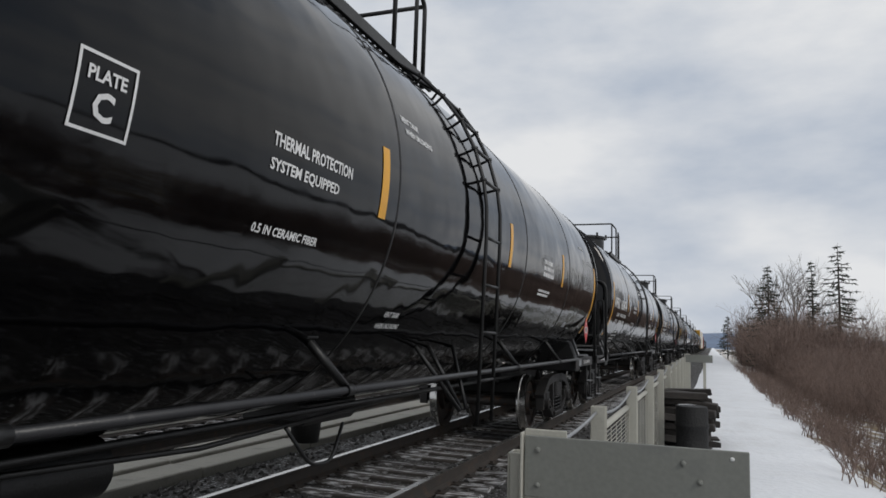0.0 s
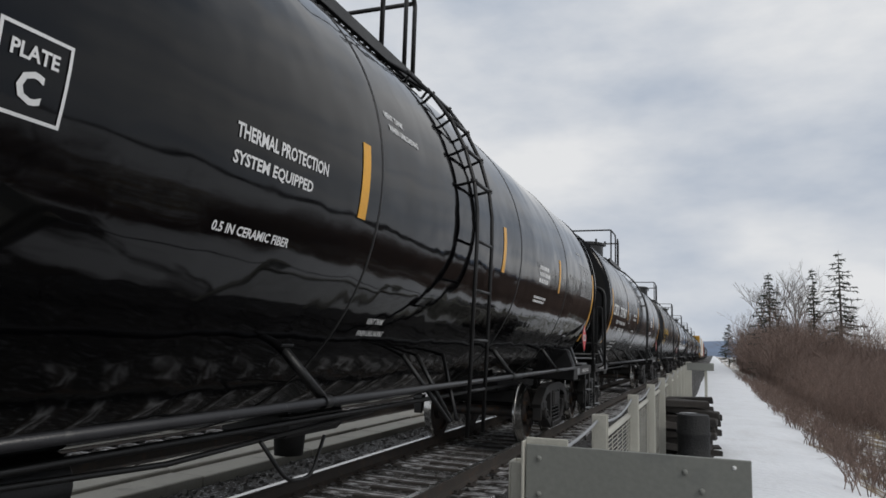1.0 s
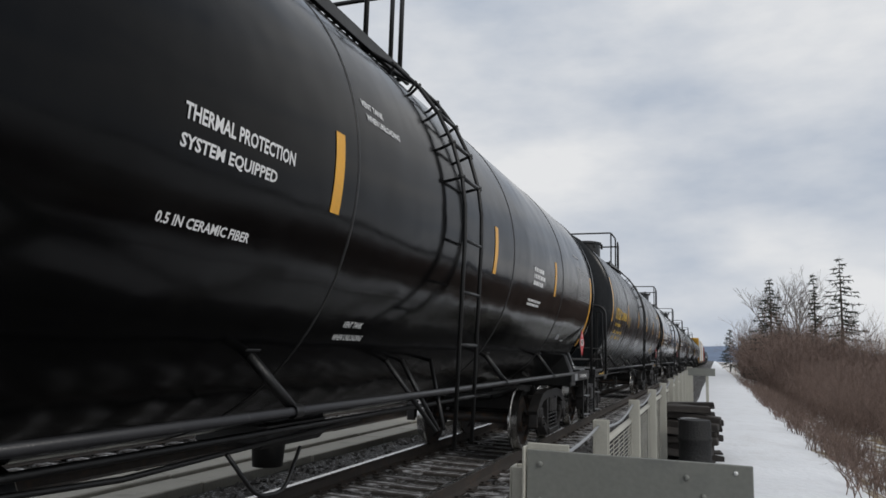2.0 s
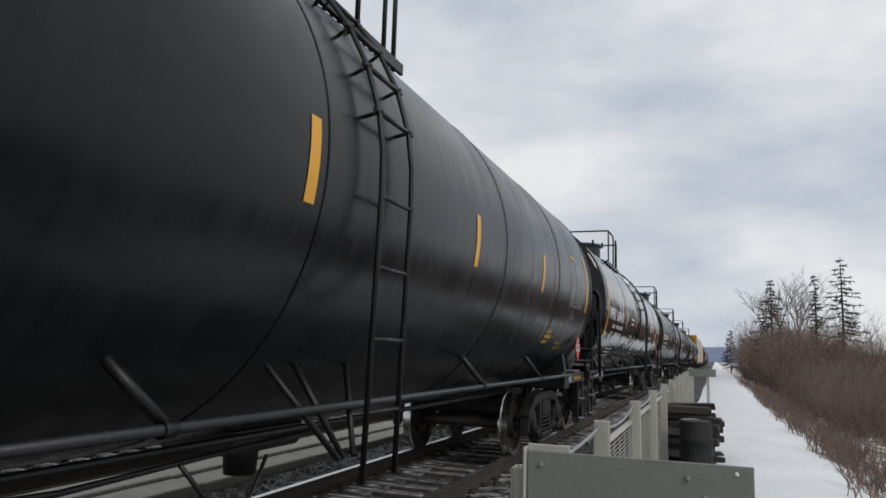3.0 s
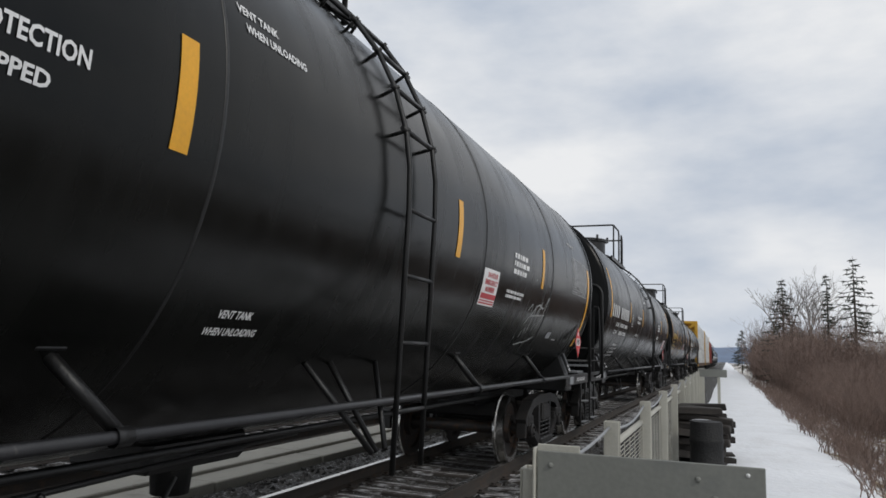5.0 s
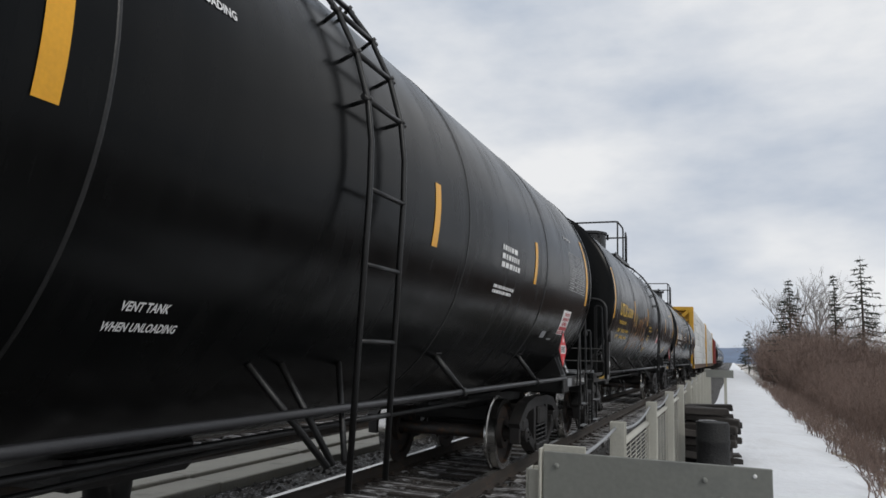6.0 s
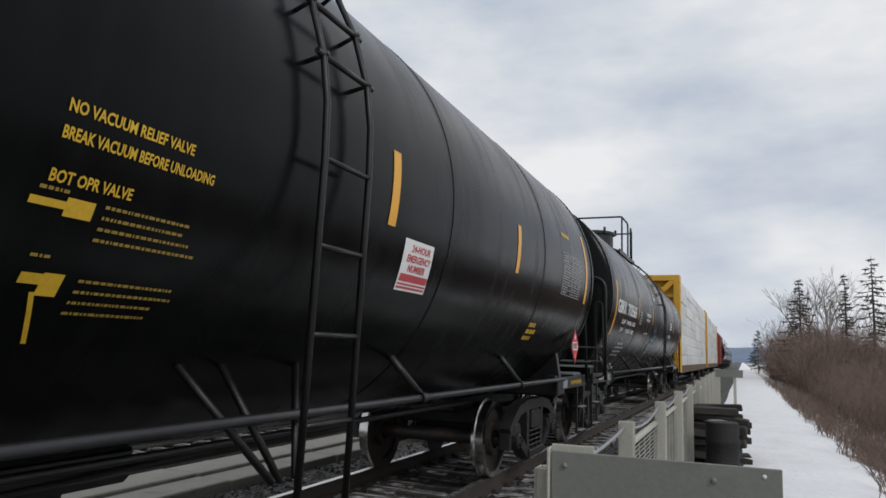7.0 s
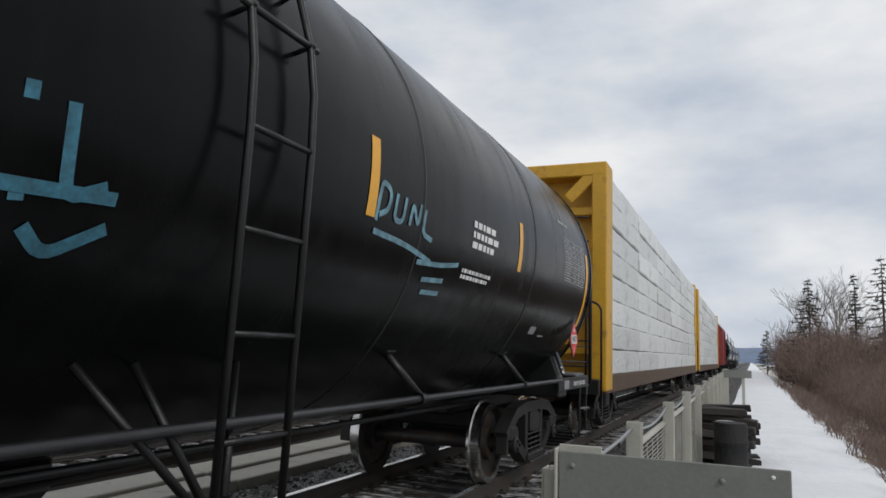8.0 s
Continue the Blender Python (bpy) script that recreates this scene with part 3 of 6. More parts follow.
def truck_meshes():
    lib = {}
    bm = bmesh.new()
    lathe(bm, [(-1.02, 0.0), (-1.02, 0.075), (-0.8, 0.08), (-0.6, 0.085), (0.6, 0.085), (0.8, 0.08), (1.02, 0.075), (1.02, 0.0)], 16, "x")
    for s in (-1, 1):
        prof = [(0.675, 0.11), (0.675, 0.19), (0.745, 0.2), (0.725, 0.36), (0.685, 0.37), (0.685, 0.485), (0.715, 0.488), (0.725, 0.462),
                (0.82, 0.452), (0.82, 0.385), (0.775, 0.37), (0.76, 0.2), (0.83, 0.19), (0.83, 0.11)]
        lathe(bm, [(s * a, r) for a, r in prof], 40, "x")
    for f in bm.faces:
        c = f.calc_center_median()
        r = math.hypot(c.y, c.z)
        f.material_index = 1 if r > 0.445 and abs(c.x) > 0.68 or (abs(c.x) > 0.8 and r > 0.385) else 0
    lib["wheelset"] = shared("wheelset", bm, [WHEEL, TREAD], True)
    bm = bmesh.new()
    top = [(0, -1.12, 0.56), (0, -0.98, 0.66), (0, -0.72, 0.80), (0, -0.36, 0.85), (0, 0.36, 0.85), (0, 0.72, 0.80), (0, 0.98, 0.66), (0, 1.12, 0.56)]
    low = [(0, -0.95, 0.58), (0, -0.66, 0.42), (0, -0.34, 0.24), (0, 0.34, 0.24), (0, 0.66, 0.42), (0, 0.95, 0.58)]
    sweep(bm, top, 0.15, 0.13)
    sweep(bm, low, 0.15, 0.12)
    for s in (-1, 1):
        sweep(bm, [(0, s * 0.33, 0.24), (0, s * 0.35, 0.84)], 0.14, 0.11)
        box(bm, -0.09, 0.09, s * 0.89 - 0.13, s * 0.89 + 0.13, 0.50, 0.66, 0.02)
        box(bm, -0.07, 0.07, s * 1.09 - 0.03, s * 1.09 + 0.03, 0.36, 0.6, 0.01)
        box(bm, -0.07, 0.07, s * 0.70 - 0.03, s * 0.70 + 0.03, 0.38, 0.6, 0.01)
    box(bm, -0.11, 0.11, -0.36, 0.36, 0.2, 0.29, 0.015)
    lib["side_frame"] = shared("side_frame", bm, [CAST])
    bm = bmesh.new()
    lathe(bm, [(0.0, 0.095), (0.06, 0.095), (0.075, 0.07), (0.085, 0.0)], 16, "x")
    for k in range(3):
        a = 2 * math.pi * k / 3
        lathe(bm, [(0.075, 0.018), (0.1, 0.018), (0.1, 0.0)], 6, "x", (0, 0.05 * math.cos(a), 0.05 * math.sin(a)))
    lib["bearing_cap"] = shared("bearing_cap", bm, [CAST], True)
    bm = bmesh.new()
    turns, n = 4.5, 54
    tube(bm, [(0.06 * math.cos(2 * math.pi * turns * k / n), 0.06 * math.sin(2 * math.pi * turns * k / n), 0.27 * k / n) for k in range(n + 1)], 0.016, 6)
    lib["spring"] = shared("spring", bm, [STEEL_BLACK])
    bm = bmesh.new()
    box(bm, -1.12, 1.12, -0.19, 0.19, 0.52, 0.78, 0.03)
    box(bm, -0.3, 0.3, -0.3, 0.3, 0.75, 0.86, 0.03)
    for s in (-1, 1):
        box(bm, -0.85, 0.85, s * 0.45 - 0.05, s * 0.45 + 0.05, 0.36, 0.46, 0.02)
    lib["truck"] = shared("truck", bm, [CAST])
    bm = bmesh.new()
    sweep(bm, [(0, -0.13, -0.15), (0, -0.02, 0.0), (0, -0.13, 0.15)], 0.1, 0.06)
    lib["brake_shoe"] = shared("brake_shoe", bm, [CAST])
    return lib


TRUCK = truck_meshes()
CAP_BLUE = material("blue_bearing_cap", (0.03, 0.09, 0.28), 0.5, spread=0.25, scale=6, fine=60, bump=0.1)


def hang(name, mesh, parent, m):
    ob = new(name, mesh)
    ob.parent = parent
    ob.matrix_basis = m
    return ob


def add_truck(car, y):
    base = hang("truck", TRUCK["truck"], car, pose(0, y, 0))
    for s in (-1, 1):
        hang("side_frame", TRUCK["side_frame"], base, pose(s * 1.02, 0, 0))
        for d in (-0.89, 0.89):
            hang("bearing_cap", TRUCK["bearing_cap"], base, pose(s * 1.07, d, 0.457, 0, 0, 0 if s > 0 else 180))
        for d in (-0.2, 0.0, 0.2):
            hang("spring", TRUCK["spring"], base, pose(s * 1.05, d, 0.28))
    for d in (-0.89, 0.89):
        hang("wheelset", TRUCK["wheelset"], base, pose(0, d, 0.457))
        for s in (-1, 1):
            k = 1 if d > 0 else -1
            hang("brake_shoe", TRUCK["brake_shoe"], base, pose(s * 0.77, d - k * 0.5, 0.45, 0, 0, 0 if k < 0 else 180))
    return base


def side_ladder(car, R, Z, y, low, third, mat):
    rails = [y - 0.22, y + 0.22]
    bm = bmesh.new()
    off = R + 0.09
    arcs = [radians(a) for a in (72, 62, 52, 42, 32, 22, 12, 4)]
    for yy in rails:
        pts = [(off * math.cos(a), yy, Z + off * math.sin(a)) for a in arcs] + [(off, yy, Z - 0.15), (off - 0.05, yy, low)]
        tube(bm, pts, 0.019, 6)
    lad = part("ladder", bm, mat, car, "curved black steel side ladder")
    for a in arcs[:-1]:
        bm = bmesh.new()
        tube(bm, [(off * math.cos(a), rails[0] - 0.06, Z + off * math.sin(a)), (off * math.cos(a), rails[1] + 0.06, Z + off * math.sin(a))], 0.017, 6)
        for yy in rails:
            tube(bm, [((R - 0.02) * math.cos(a), yy, Z + (R - 0.02) * math.sin(a)), ((off + 0.03) * math.cos(a), yy, Z + (off + 0.03) * math.sin(a))], 0.013, 6)
        part("rung", bm, mat, lad)
    z = Z - 0.15
    while z > low - 0.02:
        bm = bmesh.new()
        x = off - 0.05 * (Z - 0.15 - z) / (Z - 0.15 - low)
        tube(bm, [(x, rails[0], z), (x, rails[1], z)], 0.015, 6)
        part("rung", bm, mat, lad)
        z -= 0.42
    if third:
        bm = bmesh.new()
        tube(bm, [(off * math.cos(a), rails[0] - 0.3, Z + off * math.sin(a)) for a in arcs[:6]], 0.013, 6)
        part("hand_rail", bm, mat, lad)
    for dy in (-0.5, -0.2, 0.45):
        bm = bmesh.new()
        tube(bm, [(1.24, y + dy, 1.44), (1.52, y + dy * 0.2, low + 0.1)], 0.02, 6)
        part("brace", bm, mat, lad)
    return lad


def tank_car(paint, label, R=1.68, Z=2.565, front=8.12, rear=7.47, long=17.7, tall=False, ladder_y=0.55, reservoir=False):
    """A tank car about its middle: tank, top platform, end platforms, running bars, trucks and couplers."""
    car = tagged(new("tank_car"), label, "tank car", "cars of the train")
    end = long / 2
    bm = bmesh.new()
    dep = 0.15
    head = [(dep * math.sin(a), R * math.cos(a) ** 0.6) for a in (radians(d) for d in (10, 25, 40, 54, 66, 76, 83, 88))] + [(dep, 0.0)]
    shell = [(-front - s, r) for s, r in reversed(head)] + [(-front + (front + rear) * k / 28, R) for k in range(29)] + [(rear + s, r) for s, r in head]
    lathe(bm, shell, 96, "y", (0, 0, Z))
    part("tank", bm, paint, car, smooth=True)
    for s in (-front + 0.03, rear - 0.03):
        bm = bmesh.new()
        lathe(bm, [(s - 0.03, R - 0.002), (s - 0.03, R + 0.009), (s + 0.03, R + 0.008), (s + 0.03, R - 0.004)], 96, "y", (0, 0, Z))
        part("head_flange", bm, paint, car, smooth=True)
    for s in (-4.62, -1.66, 1.95, 4.66):
        bm = bmesh.new()
        lathe(bm, [(s - 0.012, R - 0.002), (s - 0.006, R + 0.005), (s + 0.006, R + 0.005), (s + 0.012, R - 0.002)], 96, "y", (0, 0, Z))
        part("seam_band", bm, STEEL_BLACK if not tall else paint, car)
    # running bars along both sides, on struts from the tank
    for side in (1, -1):
        bm = bmesh.new()
        tube(bm, [(side * 1.45, -6.75, 1.18), (side * 1.45, 6.75, 1.18)], 0.027, 10)
        rod = part("side_bar", bm, PIPE, car, "long round side bar")
        for y in ((-4.9, -2.5, 2.0, 4.6) if tall else (-4.3, -1.9, 2.45, 5.05)):
            bm = bmesh.new()
            sweep_strut(bm, (side * 1.25, y - 0.16, 1.51), (side * 1.44, y + 0.06, 1.19))
            part("strut", bm, STEEL_BLACK, rod)
            bm = bmesh.new()
            lathe(bm, [(-0.04, 0.04), (0.04, 0.04), (0.04, 0.0)], 10, "y", (side * 1.45, y + 0.06, 1.18))
            part("clamp", bm, STEEL_BLACK, rod)
        side_ladder(car, R, Z, ladder_y, 0.78, False, STEEL_BLACK) if side > 0 else None
    # top platform, guard rail and valve housing
    zt, gy = Z + R, (0.22 if tall else 0.0)
    bm = bmesh.new()
    for k in range(11):
        x = 0.36 + 0.046 * k
        box(bm, x, x + 0.012, gy - 1.9, gy + 0.85, zt - 0.085, zt - 0.06)
    for k in range(24):
        y = gy - 1.88 + 0.118 * k
        box(bm, 0.36, 0.84, y, y + 0.012, zt - 0.082, zt - 0.055)
    deck = part("top_platform", bm, STEEL_BLACK, car, "black open steel grating")
    bm = bmesh.new()
    box(bm, 0.84, 0.875, gy - 1.9, gy + 0.85, zt - 0.14, zt - 0.03, 0.004)
    part("toe_board", bm, STEEL_BLACK, deck)
    bm = bmesh.new()
    r, hi = 0.024, zt + 0.95
    tube(bm, bend([(-0.8, gy - 1.09, zt - 0.1), (-0.8, gy - 1.09, hi), (0.8, gy - 1.09, hi), (0.8, gy - 1.09, zt - 0.1)], 0.05, 4), r, 8)
    part("guard_rail", bm, STEEL_BLACK, car)
    bm = bmesh.new()
    tube(bm, bend([(0.8, gy - 1.09, hi - 0.01), (0.8, gy + 0.02, hi), (0.8, gy + 0.02, zt - 0.1)], 0.16, 5), r, 8)
    part("guard_rail", bm, STEEL_BLACK, car)
    bm = bmesh.new()
    tube(bm, bend([(0.8, gy + 0.55, zt - 0.1), (0.8, gy + 0.55, hi - 0.02), (0.8, gy + 0.77, hi - 0.16), (0.8, gy + 0.77, zt - 0.12)], 0.06, 4), r, 8)
    tube(bm, [(0.8, gy + 0.77, hi - 0.16), (-0.8, gy + 0.77, hi - 0.16)], r, 8)
    tube(bm, [(-0.8, gy + 0.77, hi - 0.16), (-0.8, gy + 0.77, zt - 0.1)], r, 8)
    part("guard_rail", bm, STEEL_BLACK, car)
    bm = bmesh.new()
    if tall:
        lathe(bm, [(zt - 0.1, 0.42), (zt + 0.62, 0.42), (zt + 0.64, 0.46), (zt + 0.70, 0.46), (zt + 0.74, 0.3), (zt + 0.76, 0.0)], 28, "z", (0, gy - 0.75, 0))
    else:
        lathe(bm, [(zt - 0.12, 0.62), (zt + 0.12, 0.62), (zt + 0.14, 0.5), (zt + 0.5, 0.5), (zt + 0.51, 0.56), (zt + 0.58, 0.56), (zt + 0.62, 0.4), (zt + 0.64, 0.0)], 28, "z", (0, gy - 0.7, 0))
    dome = part("valve_housing", bm, STEEL_BLACK, car, "black round valve housing with a lid", True)
    for k in range(5):
        a = radians(72 * k + 20)
        bm = bmesh.new()
        rr = 0.47 if tall else 0.57
        box(bm, rr * math.cos(a) - 0.03, rr * math.cos(a) + 0.03, gy + rr * math.sin(a) - 0.73, gy + rr * math.sin(a) - 0.67, zt + 0.52, zt + 0.68, 0.008)
        part("lid_clamp", bm, STEEL_BLACK, dome)
    # underside: outlet, saddle, centre pads
    bm = bmesh.new()
    box(bm, -0.34, 0.34, -0.5, 0.5, 0.72, 0.95, 0.05)
    lathe(bm, [(0.5, 0.0), (0.5, 0.13), (0.74, 0.15)], 16, "z", (0, 0.1, 0))
    part("outlet_valve", bm, STEEL_BLACK, car)
    bm = bmesh.new()
    for x in (0.55, -0.5):
        tube(bm, [(x, -6.2, 0.9), (x, 6.2, 0.9)], 0.025, 6)
    tube(bm, [(0.3, -5.0, 0.86), (0.62, -2.2, 0.8), (0.3, 1.2, 0.82)], 0.018, 6)
    part("brake_pipe", bm, STEEL_BLACK, car)
    bm = bmesh.new()
    lathe(bm, [(-0.42, 0.0), (-0.40, 0.15), (-0.36, 0.19), (0.36, 0.19), (0.40, 0.15), (0.42, 0.0)], 18, "y", (0.1, -2.9, 0.70))
    part("brake_cylinder", bm, STEEL_BLACK, car, smooth=True)
    bm = bmesh.new()
    tube(bm, bend([(0.95, -1.75, 0.9), (1.0, -1.5, 0.62), (1.0, -1.2, 0.6), (0.95, -0.95, 0.85)], 0.1, 3), 0.014, 6)
    part("outlet_chain", bm, STEEL_BLACK, car)
    for k in (-1, 1):
        end_gear(car, k, end, reservoir and k > 0, tall)
        add_truck(car, k * 6.80 if long > 17.5 else k * 6.62)
    return car


def sweep_strut(bm, a, b):
    tube(bm, [a, b], 0.03, 6)
    a = Vector(a)
    box(bm, a.x - 0.06, a.x + 0.06, a.y - 0.07, a.y + 0.07, a.z - 0.01, a.z + 0.03, 0.008)


def end_gear(car, k, end, reservoir, tall):
    """All that stands on one end: sills, deck, steps, hand rails, coupler."""
    tip = end - 0.30
    bc = tip - 1.58
    mir = Matrix.Diagonal((1, k, 1, 1))

    def put(name, bm, mat, parent=None, label="", smooth=False):
        bmesh.ops.transform(bm, matrix=mir, verts=bm.verts)
        bmesh.ops.recalc_face_normals(bm, faces=bm.faces)
        return part(name, bm, mat, parent or car, label, smooth)

    bm = bmesh.new()
    box(bm, -0.30, 0.30, bc - 1.1, tip, 0.74, 1.10, 0.03)
    put("centre_sill", bm, STEEL_BLACK)
    bm = bmesh.new()
    box(bm, -1.42, 1.42, bc - 0.2, bc + 0.2, 0.96, 1.16, 0.02)
    for s in (-1, 1):
        vs = [(s * 0.3, 0.98), (s * 1.38, 1.02), (s * 1.38, 1.2), (s * 1.25, 2.0) if tall else (s * 1.18, 1.72), (s * 1.0, 1.6) if tall else (s * 0.3, 1.3)]
        rims = [[bm.verts.new((x, bc + dy, z)) for x, z in vs] for dy in ((0.02, 0.14) if tall else (-0.15, 0.15))]
        bm.faces.new(rims[0])
        bm.faces.new(rims[1][::-1])
        for j in range(5):
            bm.faces.new((rims[0][j], rims[0][(j + 1) % 5], rims[1][(j + 1) % 5], rims[1][j]))
        box(bm, s * 1.3 - 0.07, s * 1.3 + 0.07, bc - 0.17, bc + 0.17, 1.16, 1.22, 0.01)
    put("bolster", bm, STEEL_BLACK)
    for s in (-1, 1):
        if not tall:
            bm = bmesh.new()
            m = Matrix.Translation((s * 1.34, bc + 0.05, 1.43)) @ Euler((0, radians(-s * 22), 0)).to_matrix().to_4x4()
            box(bm, -0.02, 0.02, -0.06, 0.06, -0.2, 0.18, 0.006, m)
            put("jack_plate", bm, JACK, None, "grey sloping jacking plate")
        bm = bmesh.new()
        box(bm, s * 1.415 - 0.02, s * 1.415 + 0.02, bc - 0.28, tip, 1.04, 1.20, 0.006)
        put("side_sill", bm, STEEL_BLACK)
        bm = bmesh.new()
        box(bm, s * 1.442 - 0.004, s * 1.442 + 0.004, bc - 0.02, bc + 0.24, 1.06, 1.17)
        put("tag_plate", bm, GALV, None, "blank pale metal tag plate")
        # sill step
        bm = bmesh.new()
        for dy in (-0.5, -0.06):
            box(bm, s * 1.40 - 0.012, s * 1.40 + 0.012, tip + dy - 0.025, tip + dy + 0.025, 0.36, 1.05)
        for z in (0.38, 0.72):
            box(bm, s * 1.42 - 0.045, s * 1.42 + 0.045, tip - 0.5, tip - 0.06, z, z + 0.02)
        put("sill_step", bm, STEEL_BLACK)
        for z in (0.402, 0.742):
            bm = bmesh.new()
            box(bm, s * 1.42 - 0.043, s * 1.42 + 0.043, tip - 0.47, tip - 0.09, z - 0.002, z + 0.004)
            put("step_tread", bm, GALV, None, "worn bright step tread")
        if k > 0:
            continue
        # upright grab posts with a loop at the top
        bm = bmesh.new()
        y = tip - (0.34 if k < 0 else 0.18)
        box(bm, s * 1.41 - 0.025, s * 1.41 + 0.025, y - 0.012, y + 0.012, 1.0, 2.36, 0.004)
        tube(bm, bend([(s * 1.41, y, 2.34), (s * 1.43, y, 2.39), (s * 1.52, y, 2.37), (s * 1.55, y, 1.16), (s * 1.42, y, 1.12)], 0.05, 3), 0.016, 6)
        put("grab_post", bm, STEEL_BLACK)
    bm = bmesh.new()
    box(bm, -1.42, 1.42, tip - 0.1, tip, 0.92, 1.10, 0.01)
    put("end_sill", bm, STEEL_BLACK)
    bm = bmesh.new()
    lift = 0.09 if k < 0 and not tall else 0.0
    for x in (-1.38, -0.6, 0.0, 0.6, 1.36):
        box(bm, x, x + 0.02, tip - 0.62, tip - 0.02, 1.09, 1.204 + lift)
    box(bm, -1.38, 1.38, tip - 0.64, tip - 0.62, 1.17, 1.21 + lift)
    plat = put("end_platform", bm, STEEL_BLACK, None, "pale galvanized end walkway")
    for j in range(9):
        yy = tip - 0.61 + 0.065 * j
        bm = bmesh.new()
        box(bm, -1.36, 1.36, yy, yy + 0.034, 1.205 + lift, 1.235 + lift)
        put("slat", bm, GALV, plat)
    # end hand rail round the head
    bm = bmesh.new()
    y = tip - (0.30 if tall else 0.19 if k < 0 else 0.55)
    hi = 2.50 if tall else 2.78 if k < 0 else 2.72
    half, lean = (1.47, 0.28) if tall and k > 0 else (1.60, 0.0) if k < 0 else (1.56, 0.0)
    foot = y + (0.2 if lean else 0.0)
    tube(bm, bend([(-half, foot, 1.1), (-half, foot - lean, hi), (0, foot - lean, hi + 0.04), (half, foot - lean, hi), (half, foot, 1.1)], 0.22, 6), 0.026, 8)
    tube(bm, [(-1.56, y, 1.62), (1.56, y, 1.62)], 0.010, 6)
    tube(bm, [(-1.56, y, 1.4), (1.56, y, 1.4)], 0.013, 6)
    lathe(bm, [(-0.05, 0.045), (0.05, 0.045), (0.05, 0.0)], 10, "x", (0.4, y, hi + 0.045))
    put("end_rail", bm, STEEL_BLACK, None, "bent black pipe end rail")
    # coupler and air hose
    bm = bmesh.new()
    box(bm, -0.09, 0.09, tip - 0.1, end - 0.12, 0.80, 0.98, 0.02)
    box(bm, -0.2, 0.16, end - 0.2, end - 0.02, 0.76, 1.04, 0.05)
    box(bm, 0.05, 0.22, end - 0.1, end + 0.05, 0.78, 1.02, 0.05)
    put("coupler", bm, CAST)
    bm = bmesh.new()
    tube(bm, bend([(0.34, tip, 0.9), (0.36, tip + 0.12, 0.7), (0.3, end - 0.03, 0.52), (0.28, end + 0.06, 0.56)], 0.1, 4), 0.025, 8)
    put("air_hose", bm, INK)
    if k < 0:
        # control valve and its pipes on the leading end
        bm = bmesh.new()
        box(bm, 0.95, 1.30, bc + 0.35, bc + 0.72, 1.34, 1.72, 0.05)
        lathe(bm, [(-0.2, 0.0), (-0.2, 0.11), (0.18, 0.11), (0.2, 0.0)], 14, "x", (1.16, bc + 0.86, 1.52))
        lathe(bm, [(1.2, 0.09), (1.36, 0.09)], 12, "z", (1.1, bc + 0.5, 0))
        lathe(bm, [(1.7, 0.08), (1.82, 0.08), (1.84, 0.0)], 12, "z", (1.08, bc + 0.55, 0))
        put("control_valve", bm, CAST)
        bm = bmesh.new()
        tube(bm, bend([(1.1, bc + 0.5, 1.85), (0.9, bc + 0.9, 1.9), (0.4, bc + 0.98, 1.5), (0.2, bc + 0.98, 1.15)], 0.12, 4), 0.014, 6)
        tube(bm, bend([(1.2, bc + 0.5, 1.4), (1.2, bc + 0.2, 1.28), (0.6, bc - 0.1, 1.24)], 0.1, 3), 0.014, 6)
        put("valve_pipe", bm, STEEL_BLACK)
    if reservoir:
        bm = bmesh.new()
        lathe(bm, [(-0.52, 0.0), (-0.50, 0.16), (-0.42, 0.26), (-0.30, 0.29), (0.42, 0.29), (0.54, 0.26), (0.6, 0.16), (0.62, 0.0)], 30, "x", (0.66, tip - 0.1, 1.50))
        tank = put("air_reservoir", bm, material("grey_black_reservoir", (0.045, 0.047, 0.05), 0.45, spread=0.2), None, "dark grey round-ended air reservoir", True)
        for x in (0.9,):
            bm = bmesh.new()
            lathe(bm, [(-0.02, 0.29), (-0.02, 0.305), (0.02, 0.305), (0.02, 0.29)], 30, "x", (x, tip - 0.1, 1.50))
            for j in range(7):
                a = radians(-40 + 40 * j)
                lathe(bm, [(-0.03, 0.02), (0.03, 0.02), (0.03, 0.0)], 6, "x", (x, tip - 0.1 + 0.31 * math.cos(a), 1.50 + 0.31 * math.sin(a)))
            put("bolted_band", bm, STEEL_BLACK, tank)


def stripes(car, roll, spots, ends, mat=None, low=1.87):
    """Reflective tape: straight upright strips along the side, longer curved ones by the ends."""
    for i, s in enumerate(spots):
        bm = bmesh.new()
        roll.patch(bm, s - 0.05, s + 0.05, roll.arc(2.27), roll.arc(2.27) + 0.46)
        part("reflective_stripe", bm, mat or YELLOW, car, "yellow reflective tape strip")
    for s in ends:
        bm = bmesh.new()
        roll.patch(bm, s - 0.055, s + 0.055, roll.arc(low), roll.arc(low) + 0.97)
        if low < 2:
            roll.patch(bm, s - 0.055, s + 0.055, roll.arc(1.64), roll.arc(1.77))
        part("reflective_stripe", bm, mat or YELLOW, car, "long yellow reflective tape strip by the tank end")


